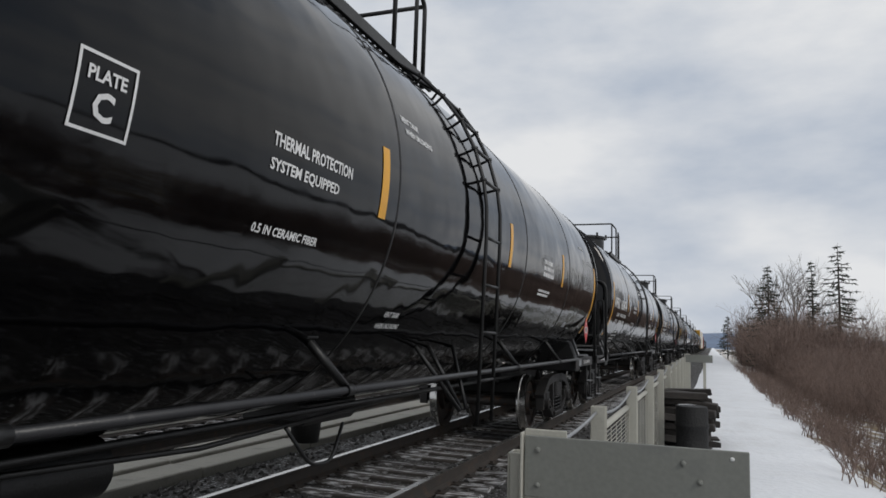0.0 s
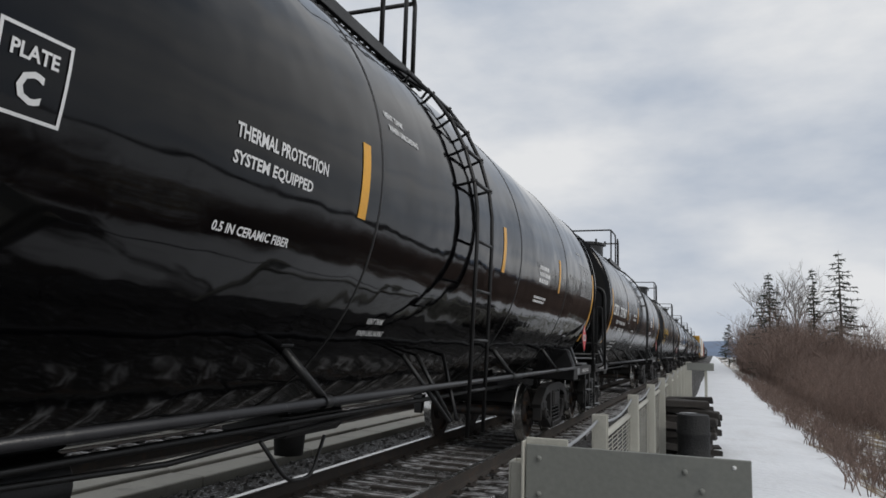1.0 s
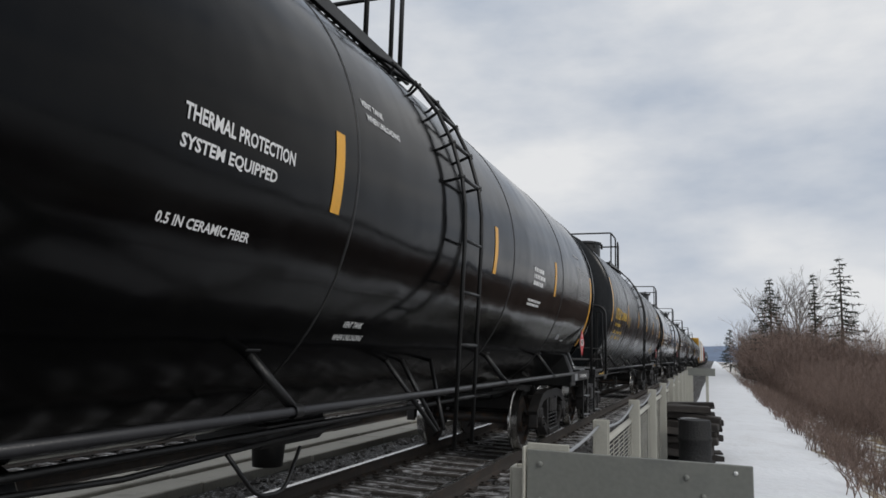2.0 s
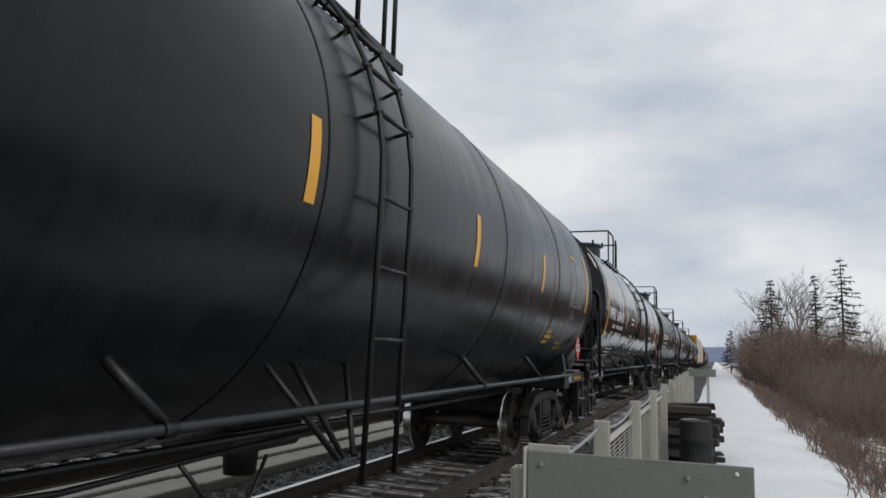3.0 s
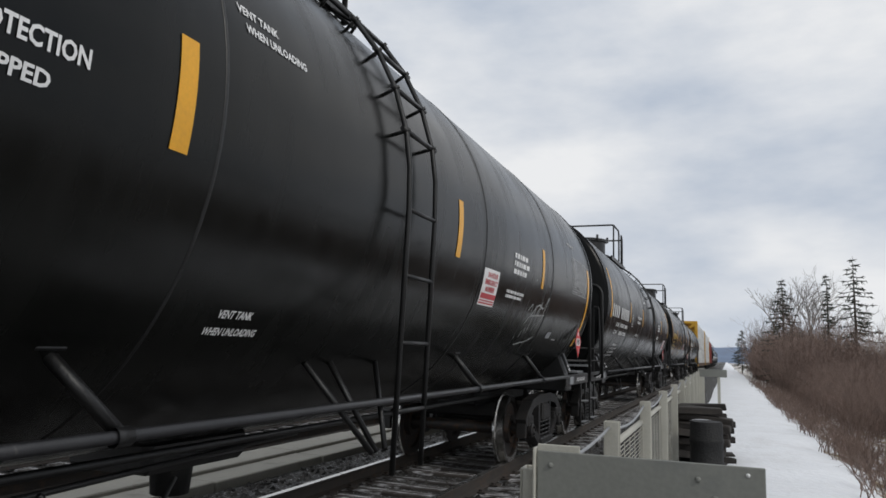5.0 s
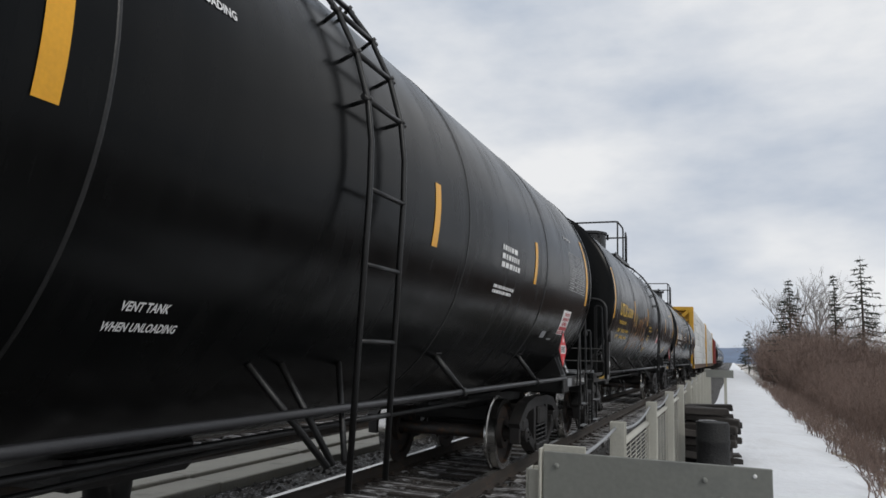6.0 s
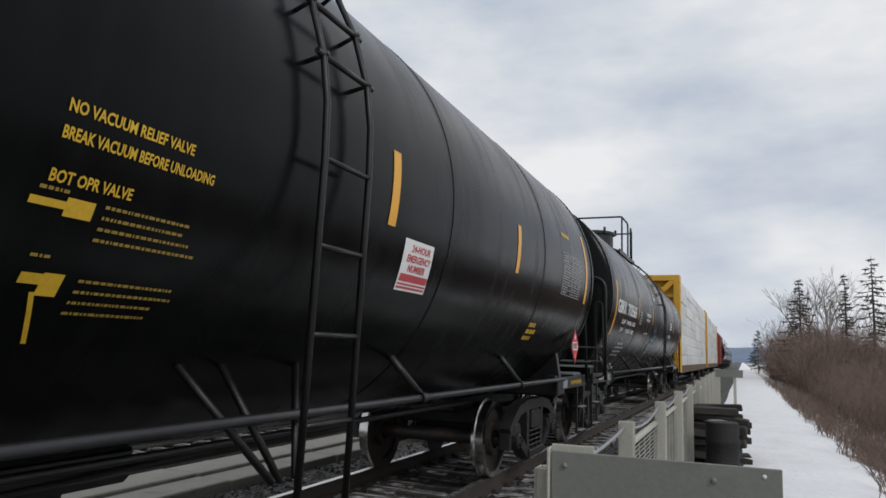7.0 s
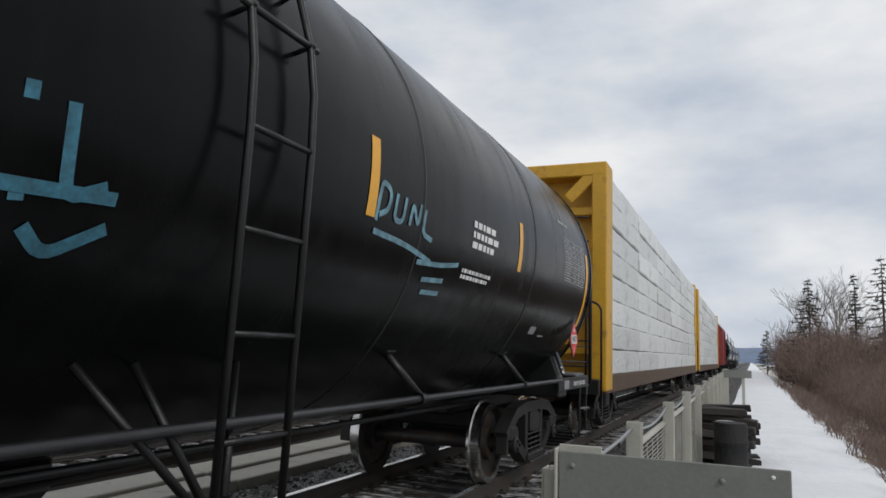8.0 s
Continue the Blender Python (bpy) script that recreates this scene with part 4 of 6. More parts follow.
def table(car, roll, s0, s1, z0, z1, seed):
    """Stencilled inspection table: ruled box with rows of writing too small to read."""
    bm = bmesh.new()
    a0, a1 = roll.arc(z0), roll.arc(z1)
    w = 0.0035
    cols = [0.0, 0.46, 0.64, 0.82, 1.0]
    for c in cols:
        x = s0 + (s1 - s0) * c
        roll.patch(bm, x - w, x + w, a0, a1 if c in (0.0, 0.46, 1.0) else a0 + (a1 - a0) * 0.97)
    for k in range(9):
        a = a0 + (a1 - a0) * k / 8
        roll.patch(bm, s0, s1, a - w, a + w, n=1)
    rng = random.Random(seed)
    for k in range(8):
        a = a0 + (a1 - a0) * (k + 0.3) / 8
        h = (a1 - a0) / 8 * 0.36
        for c0, c1 in zip(cols, cols[1:]):
            x, end = s0 + (s1 - s0) * c0 + 0.025, s0 + (s1 - s0) * c1 - 0.02
            end = x + (end - x) * rng.uniform(0.55, 1.0)
            while x < end - 0.02:
                ww = min(rng.uniform(0.007, 0.013), end - x)
                roll.patch(bm, x, x + ww, a, a + h, n=1)
                x += ww + rng.choice((0.006, 0.006, 0.007, 0.02))
    part("inspection_table", bm, GREYPAINT, car, "white ruled inspection table in small writing")


def small_print(car, roll, s, z, rows, width, h, seed, mat):
    bm = bmesh.new()
    rng = random.Random(seed)
    for k in range(rows):
        a = roll.arc(z) - k * h * 1.6
        x, end = s, s + width * rng.uniform(0.7, 1.0)
        while x < end:
            ww = rng.uniform(0.6, 2.4) * h
            roll.patch(bm, x, x + ww, a, a + h, n=1)
            x += ww + h * 0.5
    part("small_lettering", bm, mat, car)


def words(car, roll, mat, rows):
    for body, s, z, h, w in rows:
        bm = bmesh.new()
        roll.text(bm, body, s, z, h, w)
        part("lettering", bm, mat, car)


def plate_c(car, roll, mat, s):
    bm = bmesh.new()
    a0, a1 = roll.arc(2.19), roll.arc(2.19) + 0.275
    for p, q, c, d in ((s, s + 0.26, a0, a0 + 0.012), (s, s + 0.26, a1 - 0.012, a1), (s, s + 0.012, a0, a1), (s + 0.248, s + 0.26, a0, a1)):
        roll.patch(bm, p, q, c, d)
    roll.text(bm, "PLATE", s + 0.045, 2.19 + 0.175, 0.05, 0.17)
    roll.text(bm, "C", s + 0.085, 2.19 + 0.045, 0.105, 0.09)
    part("plate_mark", bm, mat, car)


def head_marks(car, y, mat, number, capacity):
    """Stencils on the leading tank head, and the placard on the end rail."""
    X, U = (1, 0, 0), (0, 0, 1)

    def row_at(body, x, z, h, w=None):
        bm = bmesh.new()
        flat_text(bm, body, (x, y, z), X, U, h, w)
        part("lettering", bm, mat, car)

    row_at(number, -1.12, 3.50, 0.135, 1.38)
    for k, row in enumerate(capacity):
        row_at(row, -1.04, 3.33 - 0.15 * k, 0.085, 0.056 * len(row))
    spec = ("      SPRG", "7 OC D5   7 IC D5", "2 OC B353  2 IC B354", "36 INCH 1W CLASS C WHLS", "    SE60EE CPL", "    SY40AE YOKE", "    M901E DFT GR", "    AAR 24 BR BM")
    for k, row in enumerate(spec):
        row_at(row.strip(), -0.29 + 0.06 * (len(row) - len(row.lstrip())), 2.63 - 0.091 * k - (0.04 if k > 2 else 0), 0.062, 0.0455 * len(row.strip()))
    diamond(car, (0.12, y - 0.1, 1.65), X, 0.20, "red diamond placard on the car end")


def side_sill_words(car, body, mat, ends):
    for y in ends:
        bm = bmesh.new()
        flat_text(bm, body, (1.439, y, 1.085), (0, 1, 0), (0, 0, 1), 0.06, 0.72)
        part("lettering", bm, mat, car)


def jack_words(car, y):
    for k, row in enumerate(("JACK", "HERE")):
        bm = bmesh.new()
        flat_text(bm, row, (1.434 + 0.022 * k, y - 0.055, 1.32 - 0.055 * k), (0, 1, 0), (-0.37, 0, 0.93), 0.038, 0.11)
        part("lettering", bm, WHITE, car)


GLOSSY = tank_car(GLOSS, "glossy black jacketed tank car with white lettering", ladder_y=0.26)
SATINY = copy_thing(GLOSSY, pose(0, 0, 0))
for o in SATINY.children:
    if o.name.split(".")[0] in ("tank", "head_flange"):
        o.data = o.data.copy()
        o.data.materials[0] = SATIN
tagged(SATINY, "satin black tank car with white lettering")
OLD = tank_car(DULL, "weathered dull black tank car with yellow lettering", R=1.70, Z=2.58, front=7.68, rear=7.42, long=17.2, tall=True, ladder_y=0.26, reservoir=True)

ROLL = Roll(1.68, 2.565, 7.62)
ROLL_OLD = Roll(1.70, 2.58, 7.52)
STRIPE_SPOTS = (3.03, 5.73, 8.88, 11.76)


def dress(car, mark, number, load, light, capacity, high=False):
    """Stencils, tape and placards of a white-lettered car."""
    stripes(car, ROLL, STRIPE_SPOTS[1:] if car is A else STRIPE_SPOTS, (0.0, 14.77), low=2.23 if high else 1.87)
    if number:
        words(car, ROLL, WHITE, [(mark, 0.18, 2.27, 0.245, 1.02), (number, 1.42, 2.27, 0.245, 1.25)])
    else:
        for s in (0.2, 0.46, 0.72, 0.98, 1.44, 1.66, 1.88, 2.1, 2.32, 2.54):
            bm = bmesh.new()
            ROLL.patch(bm, s, s + 0.11, ROLL.arc(2.27), ROLL.arc(2.27) + 0.24)
            part("lettering_bar", bm, WHITE, car)
    words(car, ROLL, WHITE, [
                             ("LD LMT", 0.92, 2.10, 0.085, 0.45), (load[0], 1.53, 2.10, 0.085, 0.62), (load[1], 2.27, 2.10, 0.085, 0.45),
                             ("LT WT", 0.92, 1.945, 0.085, 0.38), (light[0], 1.60, 1.945, 0.085, 0.56), (light[1], 2.27, 1.945, 0.085, 0.45)])
    words(car, ROLL, WHITE, [("60% EMPTY LOAD", 1.45, 1.715, 0.05, 0.62), ("EL-60 (ADJ SCREW 4 TURNS)", 1.40, 1.635, 0.05, 0.95),
                             ("NO ADJ BLOCK SEE MS-114", 1.38, 1.56, 0.05, 0.92), ("ELX AND EMX 1/4\" ADJ BLOCK", 1.36, 1.49, 0.05, 0.95)])
    plate_c(car, ROLL, WHITE, 3.36)
    words(car, ROLL, WHITE, [("THERMAL PROTECTION", 4.48, 2.42, 0.070, 0.80), ("SYSTEM EQUIPPED", 4.48, 2.295, 0.070, 0.67), ("0.5 IN CERAMIC FIBER", 4.46, 2.005, 0.048, 0.60)])
    words(car, ROLL, WHITE, [("VENT TANK", 6.06, 3.01, 0.045, 0.32), ("WHEN UNLOADING", 6.11, 2.93, 0.045, 0.5), ("VENT TANK", 6.32, 1.66, 0.045, 0.26), ("WHEN UNLOADING", 6.28, 1.58, 0.045, 0.40)])
    small_print(car, ROLL, 10.5, 2.48, 3, 0.6, 0.05, len(mark) + len(number), WHITE)
    small_print(car, ROLL, 10.4, 2.12, 2, 0.8, 0.03, 7, WHITE)
    table(car, ROLL, 13.52, 14.62, 2.37, 2.87, sum(map(ord, mark + number)))
    small_print(car, ROLL, 13.42, 3.03, 1, 0.5, 0.035, 3, GREYPAINT)
    bm = bmesh.new()
    ROLL.patch(bm, 12.78, 13.0, ROLL.arc(1.72), ROLL.arc(1.80))
    part("tag_plate", bm, GALV, car)
    small_print(car, ROLL, 13.2, 1.70, 1, 0.25, 0.022, 5, GREYPAINT)
    if number:
        head_marks(car, -8.278, WHITE, mark + " " + number, capacity)
    diamond(car, (1.575, 6.0 if high else 6.88, 1.58 if high else 1.70), (0, 1, 0), 0.225, "red diamond placard on a holder by the tank end")
    side_sill_words(car, "2 INCH HF COMP SHOES", WHITE, (-8.0, 7.5))
    jack_words(car, 6.85)
    jack_words(car, -6.85)


def dress_old(car, mark, number, load, light, d=0.0):
    stripes(car, ROLL_OLD, (8.52, 11.19), ())
    stripes(car, ROLL_OLD, (2.97, 5.72), ())
    for s in (0.0, 14.47):
        bm = bmesh.new()
        ROLL_OLD.patch(bm, s - 0.055, s + 0.055, ROLL_OLD.arc(2.2), ROLL_OLD.arc(2.2) + 0.95)
        part("reflective_stripe", bm, YELLOW, car, "long faded reflective tape strip")
    words(car, ROLL_OLD, YPAINT, [(mark, 0.55 + d, 2.29, 0.25, 0.98), (number, 1.62 + d, 2.31, 0.20, 1.02 - d), ("THE TANK CAR PEOPLE", 0.64 + d, 2.14, 0.07, 0.98),
                                  ("LD LMT", 0.66 + d, 1.985, 0.07, 0.34), (load[0], 1.18 + d, 1.985, 0.07, 0.48), (load[1], 1.78 + d, 1.985, 0.07, 0.42),
                                  ("LT WT", 0.66 + d, 1.86, 0.07, 0.30), (light[0], 1.22 + d, 1.86, 0.07, 0.44), (light[1], 1.78 + d, 1.86, 0.07, 0.42)])
    plate_c(car, ROLL_OLD, YPAINT, 3.26)
    table(car, ROLL_OLD, 13.07, 14.10, 2.23, 2.73, sum(map(ord, number)))
    small_print(car, ROLL_OLD, 13.1, 2.93, 1, 0.45, 0.05, 3, YPAINT)
    small_print(car, ROLL_OLD, 12.2, 1.80, 3, 0.35, 0.05, 4, YPAINT)
    X, U, y = (1, 0, 0), (0, 0, 1), -7.836
    for body, x, w in ((mark, -1.20, 0.50), (number, -0.62, 0.56)):
        bm = bmesh.new()
        flat_text(bm, body, (x, y, 3.59), X, U, 0.14, w)
        part("lettering", bm, YPAINT, car)
    for x, z, w, q in ((-1.2, 3.44, 0.8, 2), (-1.2, 3.32, 0.3, 3), (-0.35, 3.24, 0.28, 3), (-1.1, 3.10, 0.3, 5), (-1.1, 2.98, 0.6, 6)):
        bm = bmesh.new()
        bars(bm, (x, y, z), X, U, 1, w, 0.055, q)
        tagged(part("small_lettering", bm, YPAINT, car), kind="stuff")
    diamond(car, (-0.2, -8.02, 1.57), X, 0.2, "red diamond placard on the car end")
    diamond(car, (1.555, 6.92, 1.62), (0, 1, 0), 0.225, "red diamond placard on a holder by the tank end")
    side_sill_words(car, "2 INCH HF COMP SHOES", YPAINT, (-7.8, 7.2))


A = copy_thing(GLOSSY, pose(0, 0, 0))
B = copy_thing(GLOSSY, pose(0, 0, 0))
C = copy_thing(SATINY, pose(0, 0, 0))
E_ = GLOSSY
F_ = copy_thing(SATINY, pose(0, 0, 0))
G_ = copy_thing(SATINY, pose(0, 0, 0))
I_ = copy_thing(SATINY, pose(0, 0, 0))
D_ = OLD
for thing in (G_, I_):
    for o in thing.children:
        if o.name.split(".")[0] in ("tank", "head_flange"):
            o.data = o.data.copy()
            o.data.materials[0] = DULL
    tagged(thing, "worn matt black tank car with white lettering")
for o in F_.children:
    if o.name.split(".")[0] in ("tank", "head_flange"):
        o.data = o.data.copy()
        o.data.materials[0] = CHALKY
tagged(F_, "chalky olive-black tank car with white lettering and sprayed scribble")
H_ = copy_thing(OLD, pose(0, 0, 0))
# the other older car is more faded, and its ladder stands farther forward
for o in OLD.children:
    kind = o.name.split(".")[0]
    if kind in ("tank", "head_flange"):
        o.data = o.data.copy()
        o.data.materials[0] = FADED
    if kind == "ladder":
        o.location.y -= 1.22
# only one of the two older cars carries the end reservoir
for o in H_.children_recursive:
    if o.name.split(".")[0] in ("air_reservoir", "bolted_band"):
        bpy.data.objects.remove(o)
FAR_CARS = [SATINY] + [copy_thing(SATINY, pose(0, 0, 0)) for _ in range(3)]
dress(A, "WFRX", "", ("194500LB", "88200KG"), ("91500LB", "41500KG"), ("CAPY 30650 US GAL", "CAPY 115950 L"))
dress(B, "WFRX", "160474", ("194700LB", "88300KG"), ("91300LB", "41400KG"), ("CAPY 30650 US GAL", "CAPY 115950 L"))
dress(C, "CBTX", "737467", ("195500LB", "88680KG"), ("90500LB", "41050KG"), ("CAPY 30490 US GAL", "CAPY 115400 L"))
dress(E_, "WFRX", "160418", ("194100LB", "88000KG"), ("91900LB", "41700KG"), ("CAPY 30650 US GAL", "CAPY 115950 L"))
dress(F_, "CRDX", "300196", ("196200LB", "88950KG"), ("89800LB", "40750KG"), ("CAPY 30490 US GAL", "CAPY 115400 L"))
dress(G_, "CBTX", "", ("195500LB", "88680KG"), ("90500LB", "41050KG"), ("CAPY 30490 US GAL", "CAPY 115400 L"), True)
dress(I_, "GBRX", "703565", ("194800LB", "88350KG"), ("91200LB", "41350KG"), ("CAPY 30130 US GAL", "CAPY 114100 L"))
dress_old(D_, "UTLX", "210345", ("205600 LB", "93 200 KG"), ("80400 LB", "36 500 KG"))
dress_old(H_, "UTLX", "213339", ("201000 LB", "91 130 KG"), ("85000 LB", "38 560 KG"), 0.22)


def head_bracket(car, y):
    """Slotted steel box on the leading head."""
    bm = bmesh.new()
    for x0, x1, z0, z1 in ((0.58, 1.12, 1.83, 1.90), (0.58, 1.12, 1.68, 1.76), (0.58, 0.71, 1.76, 1.83), (0.98, 1.12, 1.76, 1.83)):
        box(bm, x0, x1, y - 0.06, y + 0.10, z0, z1, 0.008)
    part("head_bracket", bm, STEEL_BLACK, car, "black steel box with a slot")


head_bracket(F_, -8.28)
head_bracket(I_, -8.28)

# one worn car carries flat grab posts with braces in place of the pipe end rail at its trailing end
for o in list(G_.children):
    if o.name.split(".")[0] == "end_rail" and sum(v.co.y for v in o.data.vertices) > 0:
        bpy.data.objects.remove(o)


def flat_bar(bm, a, b, w=0.055, t=0.018):
    """A flat bar from a to b, broad along the car."""
    a, b = Vector(a), Vector(b)
    d = (b - a).normalized()
    broad = (Vector((0, 1, 0)) - d * d.y).normalized()
    if abs(d.y) > 0.7:
        broad = (Vector((0, 0, 1)) - d * d.z).normalized()
    thin = d.cross(broad)
    rims = [[bm.verts.new(p + broad * i * w / 2 + thin * j * t / 2) for i, j in ((-1, -1), (1, -1), (1, 1), (-1, 1))] for p in (a, b)]
    for k in range(4):
        bm.faces.new((rims[0][k], rims[0][(k + 1) % 4], rims[1][(k + 1) % 4], rims[1][k]))
    bm.faces.new(rims[0][::-1])
    bm.faces.new(rims[1])


for side in (1, -1):
    for y, top in ((7.86, 2.60), (8.36, 2.28)):
        bm = bmesh.new()
        flat_bar(bm, (side * 1.46, y, 0.75), (side * 1.43, y - 0.02, top))
        post = part("grab_post", bm, STEEL_BLACK, G_, "flat black steel grab post")
        bm = bmesh.new()
        tube(bm, bend([(side * 1.44, y, top - 0.38), (side * 1.50, y + 0.10, top - 0.36), (side * 1.52, y + 0.11, 1.25), (side * 1.46, y + 0.02, 1.2)], 0.06, 4), 0.015, 6)
        part("grab_iron", bm, STEEL_BLACK, post)
        for z in (top - 0.03, top - 0.42):
            bm = bmesh.new()
            box(bm, side * 1.44 - 0.03, side * 1.44 + 0.03, y - 0.05, y + 0.03, z - 0.035, z + 0.035, 0.01)
            part("bracket", bm, STEEL_BLACK, post)
    bm = bmesh.new()
    flat_bar(bm, (side * 1.43, 7.84, 2.58), (side * 1.30, 7.50, 2.42))
    part("brace", bm, STEEL_BLACK, G_)
    bm = bmesh.new()
    flat_bar(bm, (side * 1.44, 7.84, 1.98), (side * 1.46, 7.58, 1.05))
    part("brace", bm, STEEL_BLACK, G_)

# a square box on a bracket stands by the leading end of the graffitied old car
bm = bmesh.new()
box(bm, 1.46, 1.58, -7.32, -7.08, 1.76, 2.0, 0.012)
case = part("placard_box", bm, STEEL_BLACK, H_, "black square steel box on a bracket")
bm = bmesh.new()
box(bm, 1.40, 1.52, -7.14, -7.0, 1.15, 1.95, 0.015)
part("bracket", bm, STEEL_BLACK, case)
bm = bmesh.new()
box(bm, 1.522, 1.526, -7.11, -7.05, 1.30, 1.40)
part("tag", bm, PLWHITE, case, "small white tag")

TRAIN = [(A, -1.50 + 7.43), (B, 16.26 + 7.43), (C, 33.97 + 7.43), (D_, 51.85 + 7.2), (E_, 69.12 + 7.43), (F_, 86.81 + 7.43), (G_, 104.25 + 7.43),
         (H_, 121.94 + 7.2), (I_, 139.17 + 7.43)]
TRAIN += [(c, 236.0 + 17.8 * i) for i, c in enumerate(FAR_CARS)]
AXLES = [(o, o.matrix_basis.copy()) for car, y0 in TRAIN[:9] for o in car.children_recursive if o.name.startswith("wheelset")]


# ---- cars behind the tank cars ----
YSTEEL = material("yellow_car_paint", (0.55, 0.30, 0.02), 0.5, spread=0.2, scale=2, fine=40, second=(0.28, 0.15, 0.03), amount=0.34, bump=0.15)
RUSTDECK = material("rusty_deck", (0.09, 0.055, 0.035), 0.8, spread=0.35, scale=3, fine=40, bump=0.3)
WRAP = material("white_lumber_wrap", (0.62, 0.63, 0.62), 0.4, spread=0.12, scale=1.6, fine=9, bump=0.6, depth=0.05, second=(0.40, 0.41, 0.40), amount=0.34, edge=0.12, obj=0.12)
REDCAR = material("faded_red_car_paint", (0.26, 0.035, 0.03), 0.55, spread=0.2, scale=2, fine=40, bump=0.15, second=(0.15, 0.03, 0.025), amount=0.3)
STRAP = material("dark_strap", (0.05, 0.05, 0.05), 0.6, bump=0.0)


def lumber_mesh():
    """A wrapped package of boards, slightly soft at its edges."""
    bm = bmesh.new()
    box(bm, -0.64, 0.64, -1.785, 1.785, 0.0, 0.43, 0.02)
    geom = [e for e in bm.edges if abs(e.verts[0].co.y - e.verts[1].co.y) > 2]
    bmesh.ops.subdivide_edges(bm, edges=geom, cuts=12, use_grid_fill=True)
    for v in bm.verts:
        k = noise.noise(Vector((v.co.x * 2, v.co.y * 2.2, v.co.z * 4)))
        v.co.x += 0.018 * k
        v.co.z += 0.012 * k
    return shared("lumber_package", bm, [WRAP], True)


def lumber_car(y_len=23.6):
    car = tagged(new("lumber_car"), "yellow flat car loaded with white-wrapped lumber packages", "flat car", "cars of the train")
    h = y_len / 2
    bm = bmesh.new()
    box(bm, -1.42, 1.42, -h + 0.5, h - 0.5, 0.98, 1.14, 0.02)
    box(bm, -0.35, 0.35, -h + 0.3, h - 0.3, 0.62, 0.98, 0.03)
    for s in (-1, 1):
        box(bm, s * 1.43 - 0.05, s * 1.43 + 0.05, -h + 0.5, h - 0.5, 0.86, 1.16, 0.01)
    part("deck", bm, RUSTDECK, car)
    for k in (-1, 1):
        y = k * (h - 0.75)
        bm = bmesh.new()
        box(bm, -1.3, 1.3, y - k * 0.2 - 0.03, y - k * 0.2 + 0.03, 1.1, 4.6)
        frame_ob = part("bulkhead", bm, YSTEEL, car, "yellow steel end bulkhead")
        for s in (-1, 1):
            bm = bmesh.new()
            box(bm, s * 1.36 - 0.13, s * 1.36 + 0.13, y - 0.28, y + 0.28, 0.9, 4.76, 0.02)
            part("post", bm, YSTEEL, frame_ob)
            bm = bmesh.new()
            m = Matrix.Translation((s * 1.05, y + k * 0.24, 4.40)) @ Euler((0, radians(-s * 45), 0)).to_matrix().to_4x4()
            box(bm, -0.33, 0.33, -0.03, 0.03, -0.1, 0.1, 0.01, m)
            part("gusset", bm, YSTEEL, frame_ob)
        bm = bmesh.new()
        box(bm, -1.485, 1.485, y - 0.283, y + 0.283, 4.56, 4.80, 0.02)
        part("header", bm, YSTEEL, frame_ob)
        for z in (1.5, 2.3, 3.1, 3.9):
            bm = bmesh.new()
            box(bm, -1.226, 1.226, y + k * 0.02 - 0.10, y + k * 0.02 + 0.10, z, z + 0.14, 0.01)
            part("rib", bm, YSTEEL, frame_ob)
        bm = bmesh.new()
        for j in range(7):
            tube(bm, [(0.75, y + k * 0.36, 1.3 + 0.42 * j), (1.2, y + k * 0.36, 1.3 + 0.42 * j)], 0.016, 6)
        part("ladder", bm, STEEL_BLACK, frame_ob)
        bm = bmesh.new()
        tube(bm, bend([(1.45, y + k * 0.55, 0.8), (1.45, y + k * 0.55, 2.3), (1.2, y + k * 0.55, 2.4), (1.2, y + k * 0.55, 1.1)], 0.12, 4), 0.02, 6)
        part("grab_iron", bm, STEEL_BLACK, frame_ob)
        bm = bmesh.new()
        box(bm, -1.4, 1.4, k * (h - 0.32) - 0.1, k * (h - 0.32) + 0.1, 0.85, 1.1, 0.02)
        box(bm, -0.09, 0.09, k * (h - 0.1) - 0.25, k * (h - 0.1) + 0.25, 0.8, 0.98, 0.02)
        part("end_sill", bm, STEEL_BLACK, car)
        add_truck(car, k * (h - 2.6))
    bm = bmesh.new()
    box(bm, -0.07, 0.07, -h + 1.0, h - 1.0, 4.5, 4.7, 0.02)
    for j in range(9):
        y = -h + 1.6 + (y_len - 3.2) * j / 8
        box(bm, -0.06, 0.06, y - 0.1, y + 0.1, 1.1, 4.55)
    part("centre_beam", bm, YSTEEL, car)
    me, rng = lumber_mesh(), random.Random(int(y_len * 10))
    for s in (-1, 1):
        for i in range(6):
            for k in range(8):
                hang("lumber_package", me, car, pose(s * (0.80 + rng.uniform(-0.015, 0.03)), -h + 2.9 + 3.58 * i + rng.uniform(-0.02, 0.02), 1.16 + 0.44 * k))
    return car


